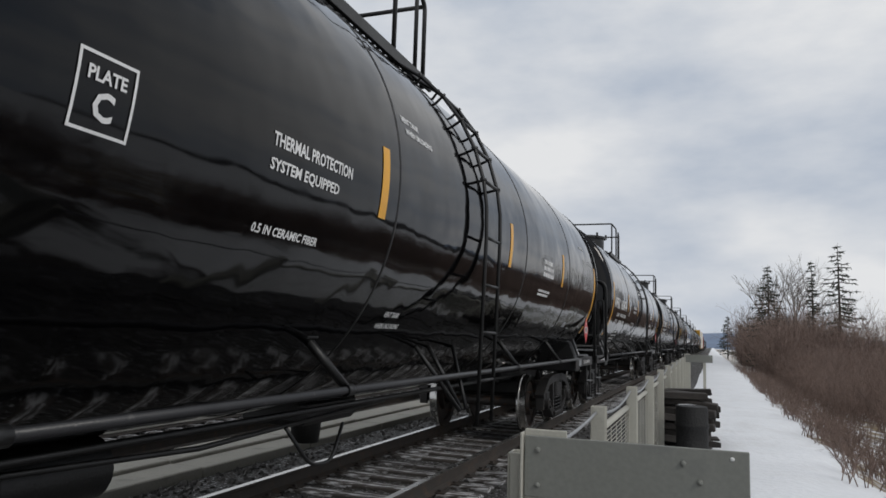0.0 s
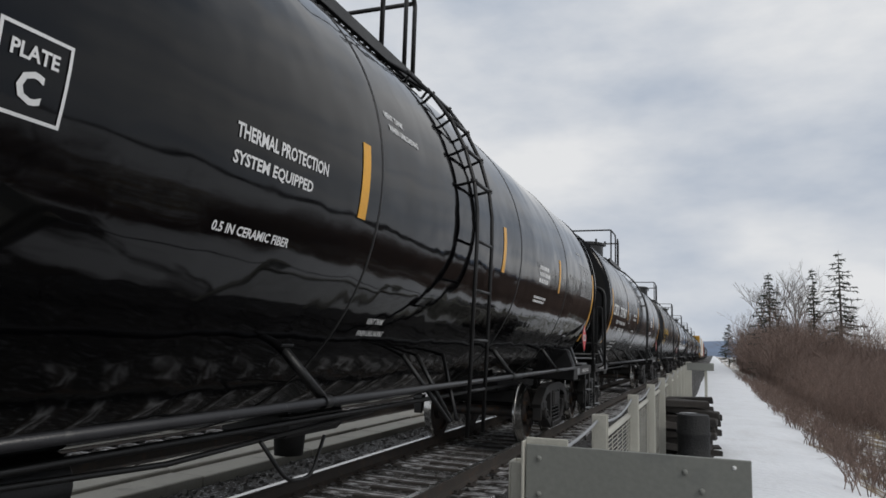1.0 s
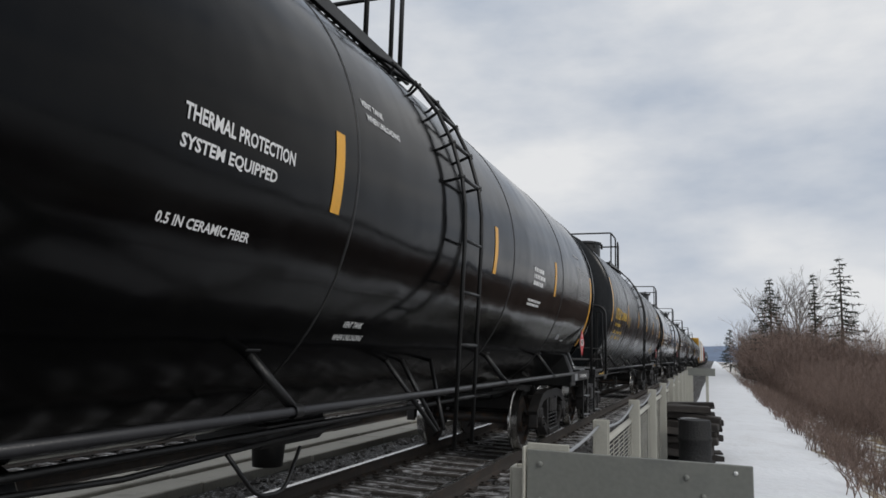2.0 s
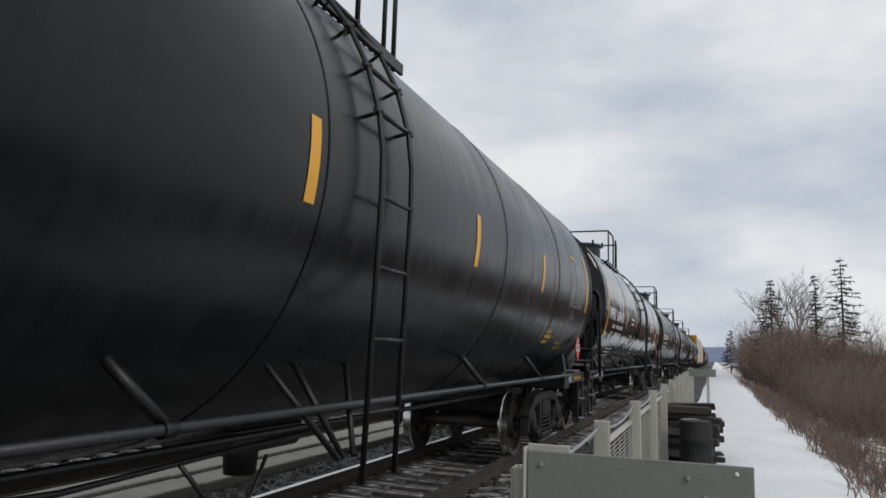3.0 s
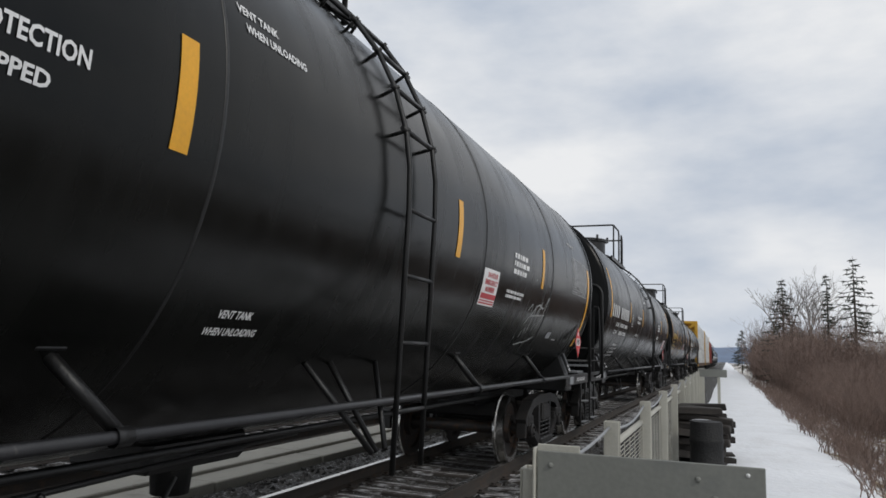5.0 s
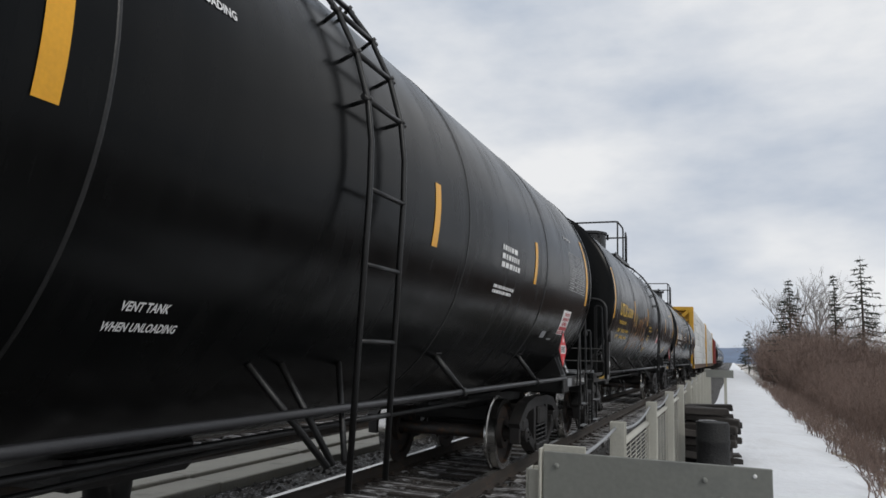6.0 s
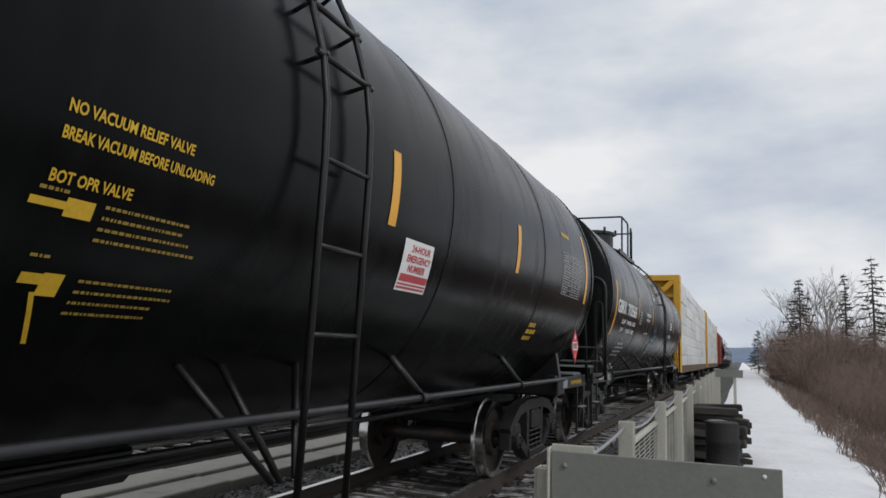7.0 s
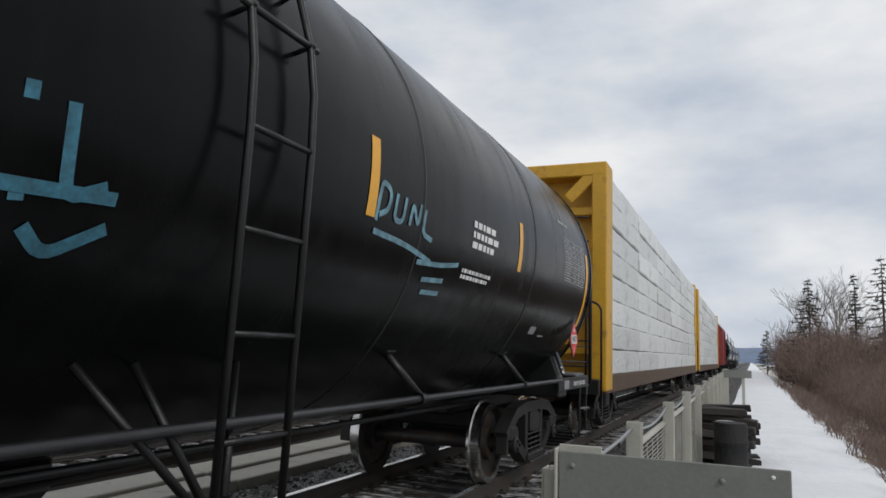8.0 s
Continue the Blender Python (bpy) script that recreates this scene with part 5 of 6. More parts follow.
def box_car():
    car = tagged(new("box_car"), "faded dark red ribbed steel box car", "box car", "cars of the train")
    bm = bmesh.new()
    box(bm, -1.45, 1.45, -7.9, 7.9, 1.05, 4.25, 0.03)
    for j in range(26):
        y = -7.7 + 0.615 * j
        if abs(y) < 1.5:
            continue
        for s in (-1, 1):
            box(bm, s * 1.46 - 0.03, s * 1.46 + 0.03, y - 0.05, y + 0.05, 1.1, 4.2)
    for k in (-1, 1):
        for z in (1.5, 1.95, 2.4, 2.85, 3.3, 3.75):
            box(bm, -1.4, 1.4, k * 7.92 - 0.03, k * 7.92 + 0.03, z, z + 0.16)
    part("body", bm, REDCAR, car)
    bm = bmesh.new()
    vs = [(-1.5, 4.22), (1.5, 4.22), (1.5, 4.3), (0.0, 4.5), (-1.5, 4.3)]
    ends = [[bm.verts.new((x, y, z)) for x, z in vs] for y in (-7.95, 7.95)]
    for j in range(5):
        bm.faces.new((ends[0][j], ends[0][(j + 1) % 5], ends[1][(j + 1) % 5], ends[1][j]))
    bm.faces.new(ends[0])
    bm.faces.new(ends[1])
    part("roof", bm, GALV, car)
    bm = bmesh.new()
    box(bm, 1.46, 1.53, -1.45, 1.45, 1.15, 4.1, 0.01)
    door = part("sliding_door", bm, REDCAR, car)
    bm = bmesh.new()
    box(bm, 1.53, 1.56, 1.1, 1.16, 1.3, 3.9)
    part("lock_bar", bm, STEEL_BLACK, door)
    bm = bmesh.new()
    box(bm, -0.4, 0.4, -8.1, 8.1, 0.7, 1.02, 0.02)
    part("centre_sill", bm, STEEL_BLACK, car)
    for k in (-1, 1):
        add_truck(car, k * 6.2)
    return car


lumber_a = lumber_car()
lumber_b = copy_thing(lumber_a, pose(0, 0, 0))
TRAIN += [(lumber_a, 167.7), (lumber_b, 191.9), (box_car(), 213.2)]


# ---- signs and graffiti on single cars ----
SIGN_RED = material("faded_red_print", (0.5, 0.06, 0.07), 0.5, spread=0.15, bump=0.02)


def emergency_sign(car, roll, s, z):
    """White sticker with red writing; the number itself is left as plain bars."""
    bm = bmesh.new()
    a = roll.arc(z)
    roll.patch(bm, s, s + 0.46, a, a + 0.34, 0.004, skew=-0.05)
    sheet = part("emergency_sign", bm, PLWHITE, car, "white sticker with red emergency wording")
    bm = bmesh.new()
    for body, d, h, w in (("24-HOUR", 0.262, 0.05, 0.30), ("EMERGENCY", 0.195, 0.05, 0.37), ("NUMBER", 0.13, 0.05, 0.27)):
        pts, faces = letters(body, h, w, 0.03)
        vs = [bm.verts.new(roll.at(s + 0.22 - w / 2 + x, a + d + y, 0.006)) for x, y, _ in pts]
        for f in faces:
            bm.faces.new([vs[i] for i in f])
    roll.patch(bm, s + 0.01, s + 0.44, a + 0.065, a + 0.115, 0.006, n=1)
    roll.patch(bm, s + 0.01, s + 0.44, a + 0.04, a + 0.052, 0.006, n=1)
    roll.patch(bm, s + 0.01, s + 0.44, a + 0.015, a + 0.03, 0.006, n=1)
    part("sign_print", bm, SIGN_RED, sheet)


emergency_sign(F_, ROLL, 9.65, 1.95)
emergency_sign(H_, ROLL_OLD, 8.80, 1.91)
emergency_sign(G_, ROLL, 13.55, 1.78)

bm = bmesh.new()
ROLL.patch(bm, 12.58, 13.22, ROLL.arc(2.03), ROLL.arc(2.03) + 0.32)
notice = part("yellow_notice", bm, YELLOW, E_, "yellow notice sticker with black bars")
bm = bmesh.new()
for d, h, w in ((0.25, 0.025, 0.5), (0.21, 0.025, 0.42), (0.09, 0.09, 0.56), (0.03, 0.03, 0.5)):
    ROLL.patch(bm, 12.62, 12.62 + w, ROLL.arc(2.03) + d, ROLL.arc(2.03) + d + h, 0.006)
part("notice_print", bm, INK, notice)

YFAINT = material("thin_yellow_stencil", (0.30, 0.20, 0.03), 0.5, spread=0.2, bump=0.03)
# lever signs and wording stencilled on the old car
words(H_, ROLL_OLD, YPAINT, [("NO VACUUM RELIEF VALVE", 6.26, 2.25, 0.044, 0.56), ("BREAK VACUUM BEFORE UNLOADING", 6.26, 2.165, 0.044, 0.70), ("BOT OPR VALVE", 6.26, 2.03, 0.044, 0.33)])
bm = bmesh.new()
ROLL_OLD.patch(bm, 6.22, 6.38, ROLL_OLD.arc(1.955), ROLL_OLD.arc(1.98))
ROLL_OLD.patch(bm, 6.35, 6.46, ROLL_OLD.arc(1.935), ROLL_OLD.arc(1.995))
ROLL_OLD.patch(bm, 6.30, 6.45, ROLL_OLD.arc(1.715), ROLL_OLD.arc(1.75))
ROLL_OLD.patch(bm, 6.38, 6.46, ROLL_OLD.arc(1.68), ROLL_OLD.arc(1.755))
ROLL_OLD.patch(bm, 6.44, 6.46, ROLL_OLD.arc(1.52), ROLL_OLD.arc(1.69), skew=-0.08)
part("lever_sign", bm, YPAINT, H_)
for s, z, rows, w, q in ((6.50, 1.985, 4, 0.5, 3), (6.52, 1.735, 4, 0.48, 5), (6.24, 2.005, 1, 0.12, 6), (6.30, 1.80, 1, 0.1, 8)):
    for k in range(rows):
        small_print(H_, ROLL_OLD, s, z - 0.037 * k, 1, w, 0.012, q + k, YFAINT)
words(D_, ROLL_OLD, YPAINT, [("EMPTY LOAD", 13.12, 1.66, 0.045, 0.40), ("1/4 W ADJ BLOCK", 13.10, 1.585, 0.045, 0.60)])

ORANGE_SPRAY = material("orange_spray", (0.38, 0.12, 0.02), 0.6, spread=0.4, scale=9, fine=60, second=(0.12, 0.13, 0.03), amount=0.45, edge=0.2, bump=0.0)
WHITE_SPRAY = material("white_spray", (0.38, 0.39, 0.38), 0.6, spread=0.4, scale=9, fine=60, second=(0.06, 0.06, 0.06), amount=0.45, edge=0.2, bump=0.0)
BLUE_SPRAY = material("blue_spray", (0.04, 0.17, 0.24), 0.6, spread=0.4, scale=9, fine=60, second=(0.02, 0.05, 0.07), amount=0.4, edge=0.2, bump=0.0)
TEAL_SPRAY = material("pale_blue_spray", (0.17, 0.33, 0.40), 0.6, spread=0.4, scale=9, fine=60, second=(0.04, 0.08, 0.1), amount=0.42, edge=0.2, bump=0.0)


def graffiti(car, roll, mat, width, lines, label):
    bm = bmesh.new()
    for pts in lines:
        roll.stroke(bm, [(s, roll.arc(z)) for s, z in pts], width)
    part("graffiti", bm, mat, car, label)


graffiti(H_, ROLL_OLD, ORANGE_SPRAY, 0.045, [
    [(3.0, 2.32), (2.94, 2.2), (2.98, 1.9), (3.15, 1.66), (3.3, 1.7), (3.34, 1.95), (3.36, 2.05)], [(3.2, 2.3), (3.26, 2.15)], [(3.34, 1.98), (3.3, 1.6)],
    [(3.5, 2.32), (3.54, 2.12)], [(3.66, 1.8), (3.7, 2.05), (3.76, 2.0), (3.9, 2.06), (3.98, 2.34), (4.12, 2.36), (4.22, 2.28), (4.3, 2.0), (4.5, 1.7)],
    [(3.95, 2.0), (3.98, 1.85), (3.9, 1.66)], [(4.25, 2.3), (4.45, 2.42), (4.6, 2.2), (4.78, 1.94), (4.7, 1.9)], [(4.6, 2.3), (4.85, 2.34), (4.9, 2.4), (5.1, 2.48), (5.3, 2.42), (5.35, 2.3)],
    [(5.0, 2.2), (5.2, 2.15), (5.35, 2.05), (5.1, 1.95), (5.3, 1.9), (5.6, 1.98), (5.75, 1.85), (5.95, 1.75)], [(5.3, 1.95), (5.4, 1.7)]],
    "large orange and green sprayed outline letters")
graffiti(F_, ROLL, WHITE_SPRAY, 0.022, [
    [(11.35, 1.68), (11.5, 2.36)], [(11.42, 2.0), (11.55, 2.1), (11.62, 1.75)], [(11.5, 1.7), (11.75, 2.15), (11.7, 1.78)], [(11.7, 1.75), (12.0, 2.2), (11.85, 1.85)],
    [(11.9, 1.8), (12.28, 2.28), (12.1, 1.9)], [(11.6, 1.95), (12.2, 1.98)], [(11.5, 1.62), (11.9, 1.66), (12.15, 1.72)], [(11.45, 1.85), (11.8, 2.1), (12.05, 2.05)]],
    "white sprayed scribble")
graffiti(D_, ROLL_OLD, WHITE_SPRAY, 0.008, [
    [(13.2, 2.2), (13.22, 1.98), (13.45, 2.22), (13.5, 2.0)], [(13.15, 2.06), (13.7, 2.06)], [(13.3, 1.95), (13.6, 1.93)], [(13.25, 1.9), (13.3, 1.75)], [(13.4, 2.12), (13.55, 2.1), (13.52, 1.98)]],
    "thin white chalk scribble")
graffiti(I_, ROLL, TEAL_SPRAY, 0.035, [
    [(8.95, 2.26), (8.97, 2.5), (9.1, 2.46), (9.08, 2.34), (8.98, 2.3)], [(9.18, 2.46), (9.16, 2.3), (9.28, 2.3), (9.3, 2.46)], [(9.38, 2.3), (9.4, 2.46), (9.5, 2.3), (9.52, 2.46)],
    [(9.6, 2.44), (9.58, 2.28), (9.75, 2.26)], [(8.95, 2.2), (9.4, 2.18), (9.8, 2.12)], [(9.6, 2.1), (10.0, 2.12), (10.3, 2.16)], [(9.75, 2.0), (10.1, 2.02)], [(9.8, 1.92), (10.1, 1.93)]],
    "pale blue sprayed tag")
graffiti(I_, ROLL, BLUE_SPRAY, 0.05, [
    [(6.4, 2.3), (6.5, 2.05), (6.62, 2.25), (6.7, 2.0)], [(6.8, 2.3), (6.85, 1.95)], [(6.6, 1.98), (7.2, 2.02)], [(6.95, 2.28), (7.0, 1.98), (7.15, 2.05)], [(6.3, 1.86), (6.7, 1.84)], [(6.9, 1.88), (7.0, 1.8), (7.2, 1.92)]],
    "blue sprayed tag")
AXLES += [(o, o.matrix_basis.copy()) for o in lumber_a.children_recursive if o.name.startswith("wheelset")]


# ---- beside the path: old tie stack, drum, thicket, trees ----
DRUMMAT = material("black_plastic", (0.006, 0.006, 0.006), 0.7, spread=0.4, scale=4, fine=30, bump=0.5, depth=0.03)
OLDTIE = material("creosoted_old_tie", (0.03, 0.026, 0.023), 0.85, spread=0.5, scale=3, fine=30, stretch=(3, 0.5, 3), bump=0.7, obj=0.3, second=(0.6, 0.61, 0.63), amount=0.2, edge=0.04)


def build_tie_stack():
    stack = tagged(new("tie_stack"), "untidy stack of dark old wooden ties with snow between", "timber stack")
    bm = bmesh.new()
    box(bm, -0.55, 0.55, -0.115, 0.115, 0.0, 0.13, 0.016)
    for v in bm.verts:
        v.co += Vector((0.03 * noise.noise(v.co * 5), 0.015 * noise.noise(v.co * 7), 0.012 * noise.noise(v.co * 6)))
    me = shared("old_tie", bm, [OLDTIE])
    rng = random.Random(12)
    for k in range(8):
        for j in range(5 if k < 6 else 3):
            x = 3.15 + rng.uniform(-0.16, 0.14) - 0.03 * max(0, k - 5)
            hang("old_tie", me, stack, pose(x, 14.0 + 0.42 * j + rng.uniform(-0.06, 0.06), -0.47 + 0.136 * k, rng.uniform(-6, 6), rng.uniform(-3, 7), rng.uniform(-22, 22)))
    for k, (x, y, z, w) in enumerate(((3.3, 14.05, 0.36, 0.3), (3.42, 14.3, 0.51, 0.24), (3.5, 14.0, 0.23, 0.14))):
        bm = bmesh.new()
        lathe(bm, [(0.0, w), (0.03, w * 0.9), (0.05, w * 0.5), (0.055, 0.0)], 14, "z")
        bmesh.ops.transform(bm, matrix=Matrix.Translation((x, y, z)) @ Matrix.Diagonal((1, 0.6, 1, 1)), verts=bm.verts)
        part("snow_patch", bm, SNOW, stack, "small patch of snow")


def build_drum():
    drum = tagged(new("drum"), "black plastic drum standing beside the tie stack", "drum")
    bm = bmesh.new()
    prof = [(-0.5, 0.0), (-0.5, 0.23), (-0.42, 0.25), (-0.2, 0.25), (-0.18, 0.265), (-0.14, 0.265), (-0.12, 0.25), (0.16, 0.25), (0.18, 0.265), (0.22, 0.265), (0.24, 0.25), (0.46, 0.25), (0.5, 0.235), (0.5, 0.0)]
    lathe(bm, prof, 28, "z", (3.36, 12.4, 0.0))
    part("body", bm, DRUMMAT, drum, smooth=True)
    return drum


build_tie_stack()
build_drum()

TWIG = material("brown_twigs", (0.20, 0.142, 0.118), 0.85, spread=0.3, scale=2, fine=20, bump=0.0, island=0.4)
TWIG_GREY = material("grey_twigs", (0.19, 0.17, 0.155), 0.85, spread=0.3, scale=2, fine=20, bump=0.0, island=0.3)
BARK = material("grey_brown_bark", (0.07, 0.058, 0.048), 0.9, spread=0.4, scale=3, fine=30, stretch=(3, 3, 0.5), bump=0.6)
NEEDLE = material("dark_needles", (0.028, 0.036, 0.022), 0.8, spread=0.4, scale=2, fine=20, bump=0.0, island=0.45)


class Sticks:
    """Collects tapered three-sided sticks into one mesh."""

    def __init__(self):
        self.a, self.b, self.ra, self.rb = [], [], [], []

    def add(self, a, b, ra, rb):
        self.a.append(tuple(a)); self.b.append(tuple(b)); self.ra.append(ra); self.rb.append(rb)

    def arrays(self):
        a, b = np.array(self.a), np.array(self.b)
        ra, rb = np.array(self.ra)[:, None], np.array(self.rb)[:, None]
        d = b - a
        d /= np.linalg.norm(d, axis=1)[:, None] + 1e-9
        ref = np.where(np.abs(d[:, 2:3]) < 0.9, np.array([[0, 0, 1.0]]), np.array([[1.0, 0, 0]]))
        u = np.cross(d, ref)
        u /= np.linalg.norm(u, axis=1)[:, None]
        w = np.cross(d, u)
        rows = []
        for p, r in ((a, ra), (b, rb)):
            for k in range(3):
                t = 2 * math.pi * k / 3
                rows.append(p + (u * math.cos(t) + w * math.sin(t)) * r)
        v = np.stack(rows, 1).reshape(-1, 3)
        n = len(a)
        q = np.array([[0, 1, 4, 3], [1, 2, 5, 4], [2, 0, 3, 5]])
        return v, (q[None] + 6 * np.arange(n)[:, None, None]).reshape(-1, 4)


def mesh_of(name, v, f, mat):
    me = bpy.data.meshes.new(name)
    me.vertices.add(len(v))
    me.vertices.foreach_set("co", np.asarray(v, np.float32).ravel())
    me.loops.add(f.size)
    me.loops.foreach_set("vertex_index", f.ravel().astype(np.int32))
    me.polygons.add(len(f))
    me.polygons.foreach_set("loop_start", np.arange(0, f.size, f.shape[1], dtype=np.int32))
    me.update(calc_edges=True)
    me.materials.append(mat)
    return me


def shrub(seed, height, stems, thick=0.012):
    rng, st = random.Random(seed), Sticks()
    for _ in range(stems):
        a = rng.uniform(0, 6.283)
        p = Vector((rng.gauss(0, 0.32), rng.gauss(0, 0.32), -0.1))
        d = Vector((math.cos(a) * rng.uniform(0.05, 0.5), math.sin(a) * rng.uniform(0.05, 0.5), 1)).normalized()
        h = height * rng.uniform(0.55, 1.05)
        n = 4
        for k in range(n):
            q = p + d * h / n
            r = thick * (1 - 0.2 * k)
            st.add(p, q, r, r * 0.8)
            if k > 0:
                for _ in range(4):
                    e = (d + Vector((rng.gauss(0, 0.55), rng.gauss(0, 0.55), rng.gauss(0.1, 0.35)))).normalized()
                    b0 = p.lerp(q, rng.random())
                    b1 = b0 + e * h * rng.uniform(0.12, 0.26)
                    st.add(b0, b1, r * 0.6, r * 0.4)
                    for _ in range(2):
                        g = (e + Vector((rng.gauss(0, 0.6), rng.gauss(0, 0.6), rng.gauss(0.15, 0.4)))).normalized()
                        c0 = b0.lerp(b1, rng.uniform(0.3, 1))
                        st.add(c0, c0 + g * h * rng.uniform(0.06, 0.16), r * 0.4, r * 0.22)
            p, d = q, (d + Vector((rng.gauss(0, 0.18), rng.gauss(0, 0.18), 0))).normalized()
    return st.arrays()


def thicket(name, label, spots, variants, mat, seed):
    rng = np.random.default_rng(seed)
    vs, fs, base = [], [], 0
    for x, y, z, s in spots:
        v, f = variants[rng.integers(len(variants))]
        t = rng.uniform(0, 6.283)
        c, k = math.cos(t), math.sin(t)
        vs.append((v @ np.array([[c, k, 0], [-k, c, 0], [0, 0, 1]])) * s + np.array([x, y, z]))
        fs.append(f + base)
        base += len(v)
    return tagged(new(name, mesh_of(name, np.concatenate(vs), np.concatenate(fs), mat)), label, "shrubs", kind="stuff")


def bank_z(x):
    for (a, za, _), (b, zb, _) in zip(PROFILE, PROFILE[1:]):
        if a <= x <= b:
            return za + (zb - za) * (x - a) / (b - a)
    return -2.0


def build_thickets():
    rng = random.Random(21)
    kinds = [shrub(100 + i, 2.3, 28, 0.010) for i in range(4)]
    spots = []
    for _ in range(165):
        y = -20 + 80 * rng.random()
        x = rng.uniform(7.7, 14.5) + max(0, y - 30) * 0.01
        p = along(x, y, bank_z(x))
        spots.append((p.x, y, p.z, rng.uniform(0.8, 1.45) * (0.8 if x < 8.8 else 1.1)))
    thicket("thicket", "dense leafless red-brown shrubs on the bank", spots, kinds, TWIG, 3)
    spots = []
    for _ in range(330):
        y = rng.uniform(36, 150)
        x = rng.uniform(8.4, 17) + max(0, min(1, (y - 60) / 30)) * 1.0
        p = along(x, y, bank_z(x))
        spots.append((p.x, y, p.z, (rng.uniform(1.1, 1.7) if y < 58 else rng.uniform(1.9, 2.9) if y < 75 else rng.uniform(2.4, 3.6) if x < 14 else rng.uniform(1.6, 2.4)) * (0.8 if x < 9.0 else 1)))
    far = [shrub(140 + i, 2.2, 24, 0.013) for i in range(3)]
    thicket("far_thicket", "tall leafless grey-brown thicket along the line", spots, far, TWIG, 4)
    spots = []
    for _ in range(45):
        y = rng.uniform(-10, 90)
        x = rng.uniform(-30, -13)
        spots.append((x, y, bank_z(x), rng.uniform(0.7, 1.6)))
    thicket("left_thicket", "pale leafless shrubs beyond the tracks", spots, far, TWIG_GREY, 5)
    # thin stalks along the foot of the snow path
    spots = []
    for _ in range(230):
        y = 6 + 60 * rng.random() ** 1.4
        x = rng.uniform(5.6, 7.4)
        p = along(x, y, bank_z(x))
        spots.append((p.x, y, p.z, rng.uniform(0.18, 0.42)))
    thicket("dry_stalks", "dry grass stalks and twigs poking through snow", spots, [shrub(170 + i, 2.0, 9, 0.03) for i in range(3)], TWIG, 6)


build_thickets()


def conifer(x, y, height, spread, seed, bare=0.0, label="tall sparse dark conifer"):
    """Tapered trunk, drooping limbs in whorls, and needle tufts along them."""
    rng = random.Random(seed)
    p0 = along(x, y, bank_z(x))
    tree = tagged(new("conifer_tree"), label, "tree", "conifers by the line")
    tree.location = p0
    bm = bmesh.new()
    lathe(bm, [(-0.3, height * 0.014), (height * 0.3, height * 0.011), (height * 0.7, height * 0.006), (height, 0.01)], 9, "z")
    part("trunk", bm, BARK, tree)
    limbs, tufts = Sticks(), Sticks()
    z = height * 0.12
    while z < height * 0.985:
        k = z / height
        reach = spread * ((1 - k) ** 0.75 * 1.05 + 0.05) * (0.75 if k < 0.3 else 1)
        for _ in range(4 if k < 0.8 else 3):
            a = rng.uniform(0, 6.283)
            ln = reach * rng.uniform(0.55, 1.1)
            d = Vector((math.cos(a), math.sin(a), 0))
            p1 = Vector((0, 0, z))
            p2 = p1 + d * ln * 0.55 + Vector((0, 0, -ln * 0.12))
            p3 = p1 + d * ln + Vector((0, 0, -ln * 0.20 + ln * 0.12 * k))
            limbs.add(p1, p2, 0.045, 0.03)
            limbs.add(p2, p3, 0.03, 0.012)
            n = int((8 + ln * 7) * (1 - bare))
            for _ in range(n):
                s = rng.uniform(0.2, 1.0)
                c = p1.lerp(p2, s * 2) if s < 0.5 else p2.lerp(p3, s * 2 - 1)
                e = (d * 0.5 + Vector((rng.gauss(0, 0.7), rng.gauss(0, 0.7), rng.gauss(-0.25, 0.35)))).normalized()
                tufts.add(c, c + e * rng.uniform(0.18, 0.42), 0.05, 0.012)
        z += height * rng.uniform(0.018, 0.034)
    limb = new("limbs", mesh_of("limbs", *limbs.arrays(), BARK))
    limb.parent = tree
    tagged(limb, kind="stuff")
    crown = new("crown", mesh_of("crown", *tufts.arrays(), NEEDLE))
    crown.parent = tree
    return tree


def bare_tree(x, y, height, seed, label="tall leafless grey tree"):
    rng = random.Random(seed)
    p0 = along(x, y, bank_z(x))
    tree = tagged(new("bare_tree"), label, "tree", "leafless trees")
    tree.location = p0
    st, fine = Sticks(), Sticks()

    def grow(p, d, ln, r, depth):
        q = p + d * ln
        (st if depth < 2 else fine).add(p, q, r, r * 0.72)
        if depth == 5:
            return
        for i in range(2 if depth == 0 else 3):
            wide = 0.28 if depth < 2 else 0.45
            e = (d + Vector((rng.gauss(0, wide), rng.gauss(0, wide), rng.gauss(0.12, 0.15)))).normalized()
            grow(p.lerp(q, rng.uniform(0.55, 1.0) if i else 1.0), e, ln * rng.uniform(0.58, 0.82), max(0.012, r * 0.62), depth + 1)

    grow(Vector((0, 0, -0.3)), Vector((rng.gauss(0, 0.04), rng.gauss(0, 0.04), 1)).normalized(), height * 0.34, height * 0.011, 0)
    trunk = new("trunk", mesh_of("trunk", *st.arrays(), BARK))
    trunk.parent = tree
    crown = new("crown", mesh_of("crown", *fine.arrays(), TWIG_GREY))
    crown.parent = tree
    return tree


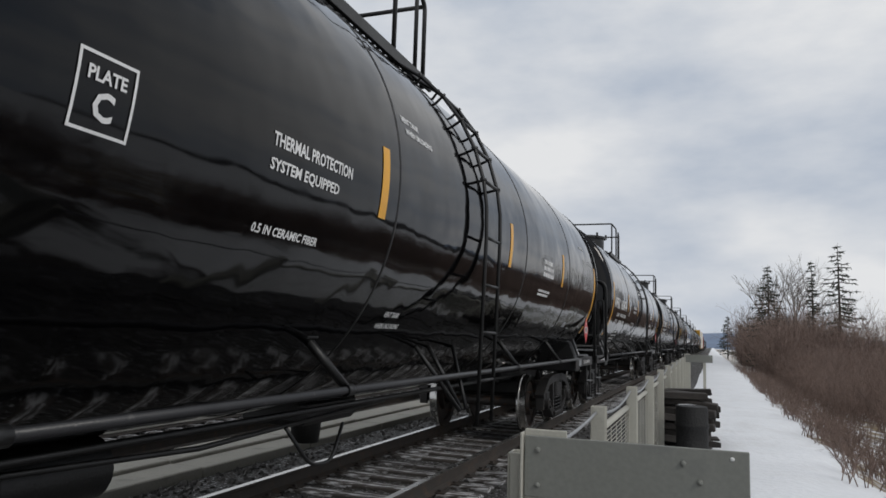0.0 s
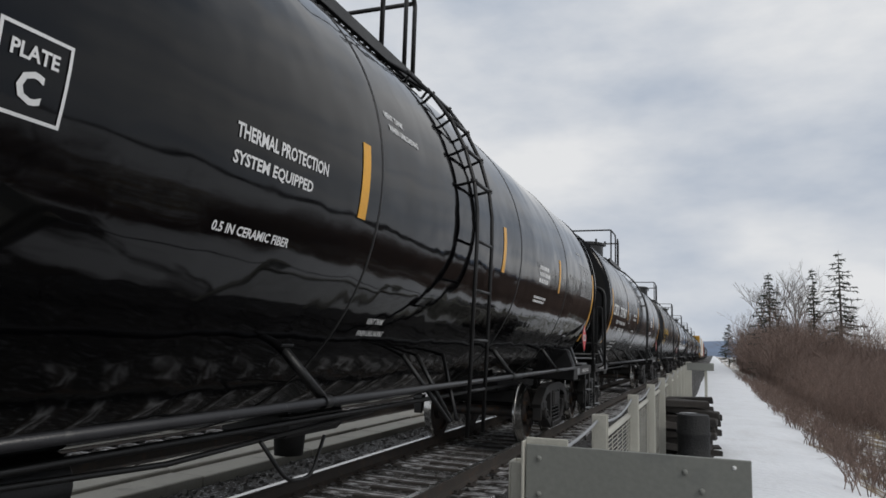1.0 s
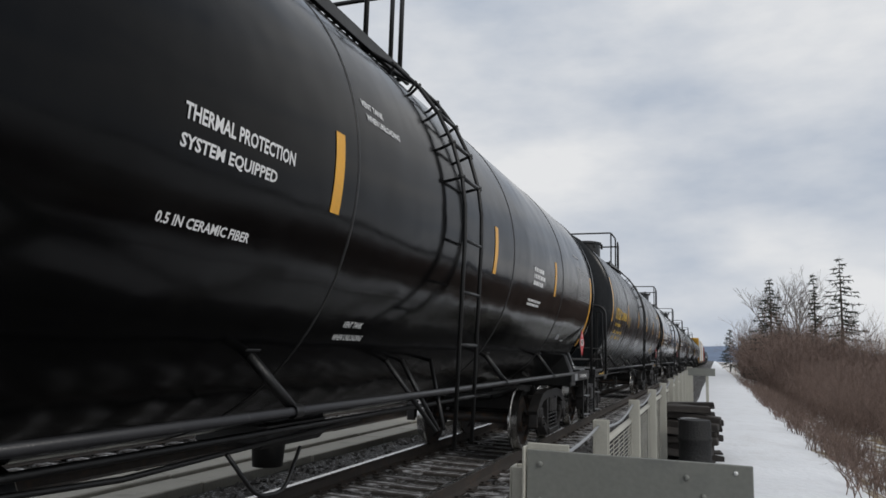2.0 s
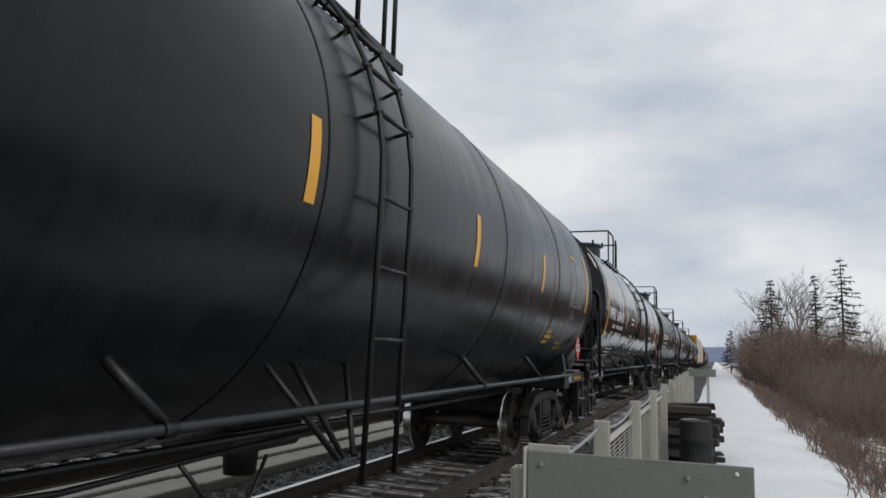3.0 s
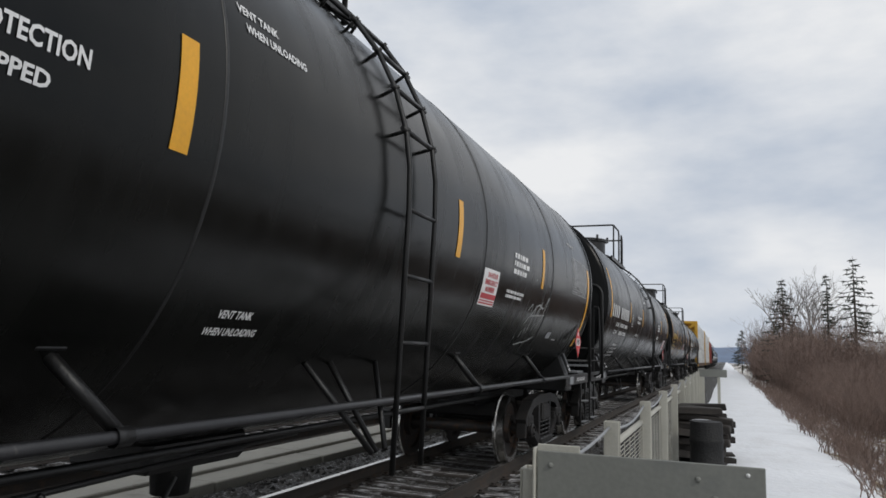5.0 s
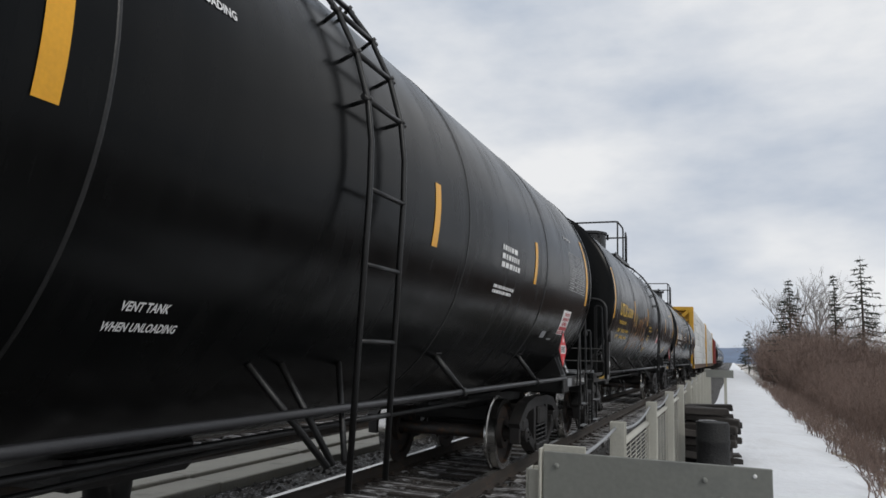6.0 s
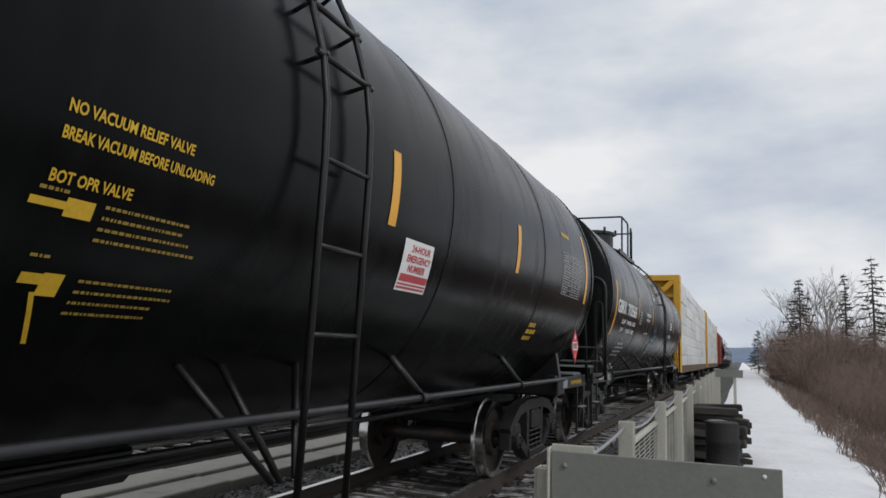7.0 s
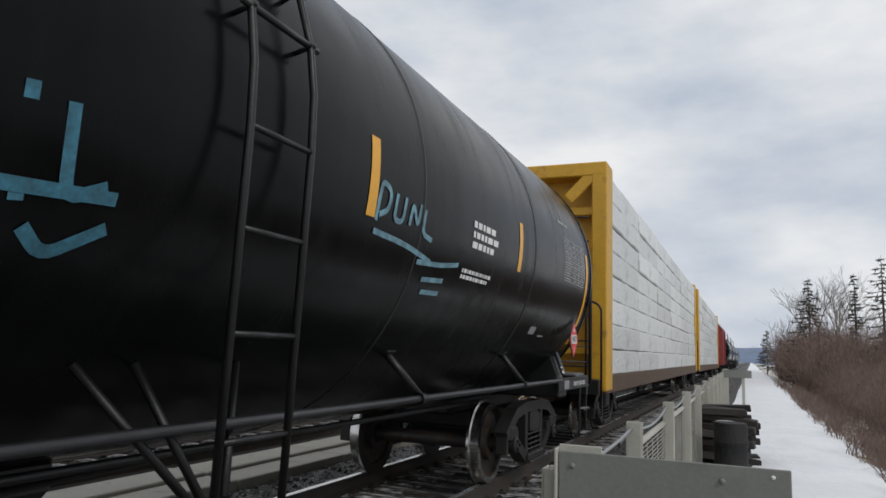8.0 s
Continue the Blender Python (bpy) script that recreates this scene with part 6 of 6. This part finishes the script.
conifer(14.2, 70, 12.8, 3.0, 1, 0.35)
conifer(9.6, 85, 12.2, 3.1, 2, 0.0, "full dark conifer rising from the thicket")
conifer(13.3, 80, 12.4, 1.3, 3, 0.3, "slender dark conifer with short limbs")
conifer(6.9, 165, 9.0, 2.6, 4, 0.0, "small far dark conifer beside the path")
conifer(9.2, 150, 7.5, 2.4, 6, 0.0, "small far dark conifer beside the path")
for i, (x, y, h) in enumerate(((11.2, 88, 14.5), (12.1, 90, 13.5), (12.8, 92, 13.0), (10.6, 92, 13.8), (12.4, 84, 12.5), (15.5, 86, 10.5), (9.0, 110, 11.0), (7.9, 120, 8.0), (-14, 75, 13.0), (-17, 80, 12.0))):
    bare_tree(x, y, h, 50 + i)

# ---- far distance ----
# the blue of the hills is distance haze, put into their base colour
HILL = material("haze_blue_hill", (0.15, 0.20, 0.29), 1.0, spread=0.2, scale=0.004, fine=0.02, bump=0.0)
FARWOOD = material("far_woods", (0.045, 0.045, 0.045), 1.0, spread=0.35, scale=0.05, fine=0.6, bump=0.0, island=0.3)


def build_hills():
    bm = bmesh.new()
    rows = []
    for k, (y, top) in enumerate(((2300, 0.0), (2700, 0.6), (3100, 1.0), (3600, 0.5))):
        row = []
        for i in range(121):
            x = -2400 + 40 * i
            h = 78 + 45 * noise.noise(Vector((x * 0.0016, 2.0, 0))) + 22 * noise.noise(Vector((x * 0.006, k * 3.0, 5))) - max(0, x - 260) * 0.035
            row.append(bm.verts.new((x, y, -45 + max(8, h) * top)))
        rows.append(row)
    for a, b in zip(rows, rows[1:]):
        for i in range(120):
            f = bm.faces.new((a[i], a[i + 1], b[i + 1], b[i]))
            f.smooth = True
    tagged(link_mesh("hills", bm, HILL), "low wooded hills on the horizon, coloured blue for haze", "hills", kind="structure")


build_hills()


def build_far_woods():
    rng, st = random.Random(31), Sticks()
    for _ in range(1100):
        y = rng.uniform(230, 420)
        x = rng.uniform(28, 330) if rng.random() < 0.6 else rng.uniform(-330, -30)
        h = rng.uniform(4, 9)
        p = Vector((x, y, -4.5))
        st.add(p, p + Vector((0, 0, h)), h * 0.22, 0.05)
    tagged(new("far_woods", mesh_of("far_woods", *st.arrays(), FARWOOD)), "far line of dark woods", "woods", kind="stuff")


build_far_woods()


# ---- what moves: the whole train at one steady speed, and every wheelset turning ----
SPEED, WHEEL_R = 18.05, 0.457


def motions():
    stops = [0.25 * i for i in range(33)]
    for car, y0 in TRAIN:
        rows = []
        for t in stops:
            y = y0 - SPEED * t
            a, b = lie(y - 6.9), lie(y + 6.9)
            rows.append((t, pose((a[0] + b[0]) / 2, y, (a[1] + b[1]) / 2, math.degrees(math.atan2(b[1] - a[1], 13.8)), 0, -math.degrees(math.atan2(b[0] - a[0], 13.8)))))
        walk(car, rows)
    turn = math.degrees(SPEED / FPS / WHEEL_R)
    for axle, m in AXLES:
        walk(axle, [(i / FPS, m @ pose(0, 0, 0, (turn * i) % 360.0)) for i in range(8 * FPS + 1)])


motions()
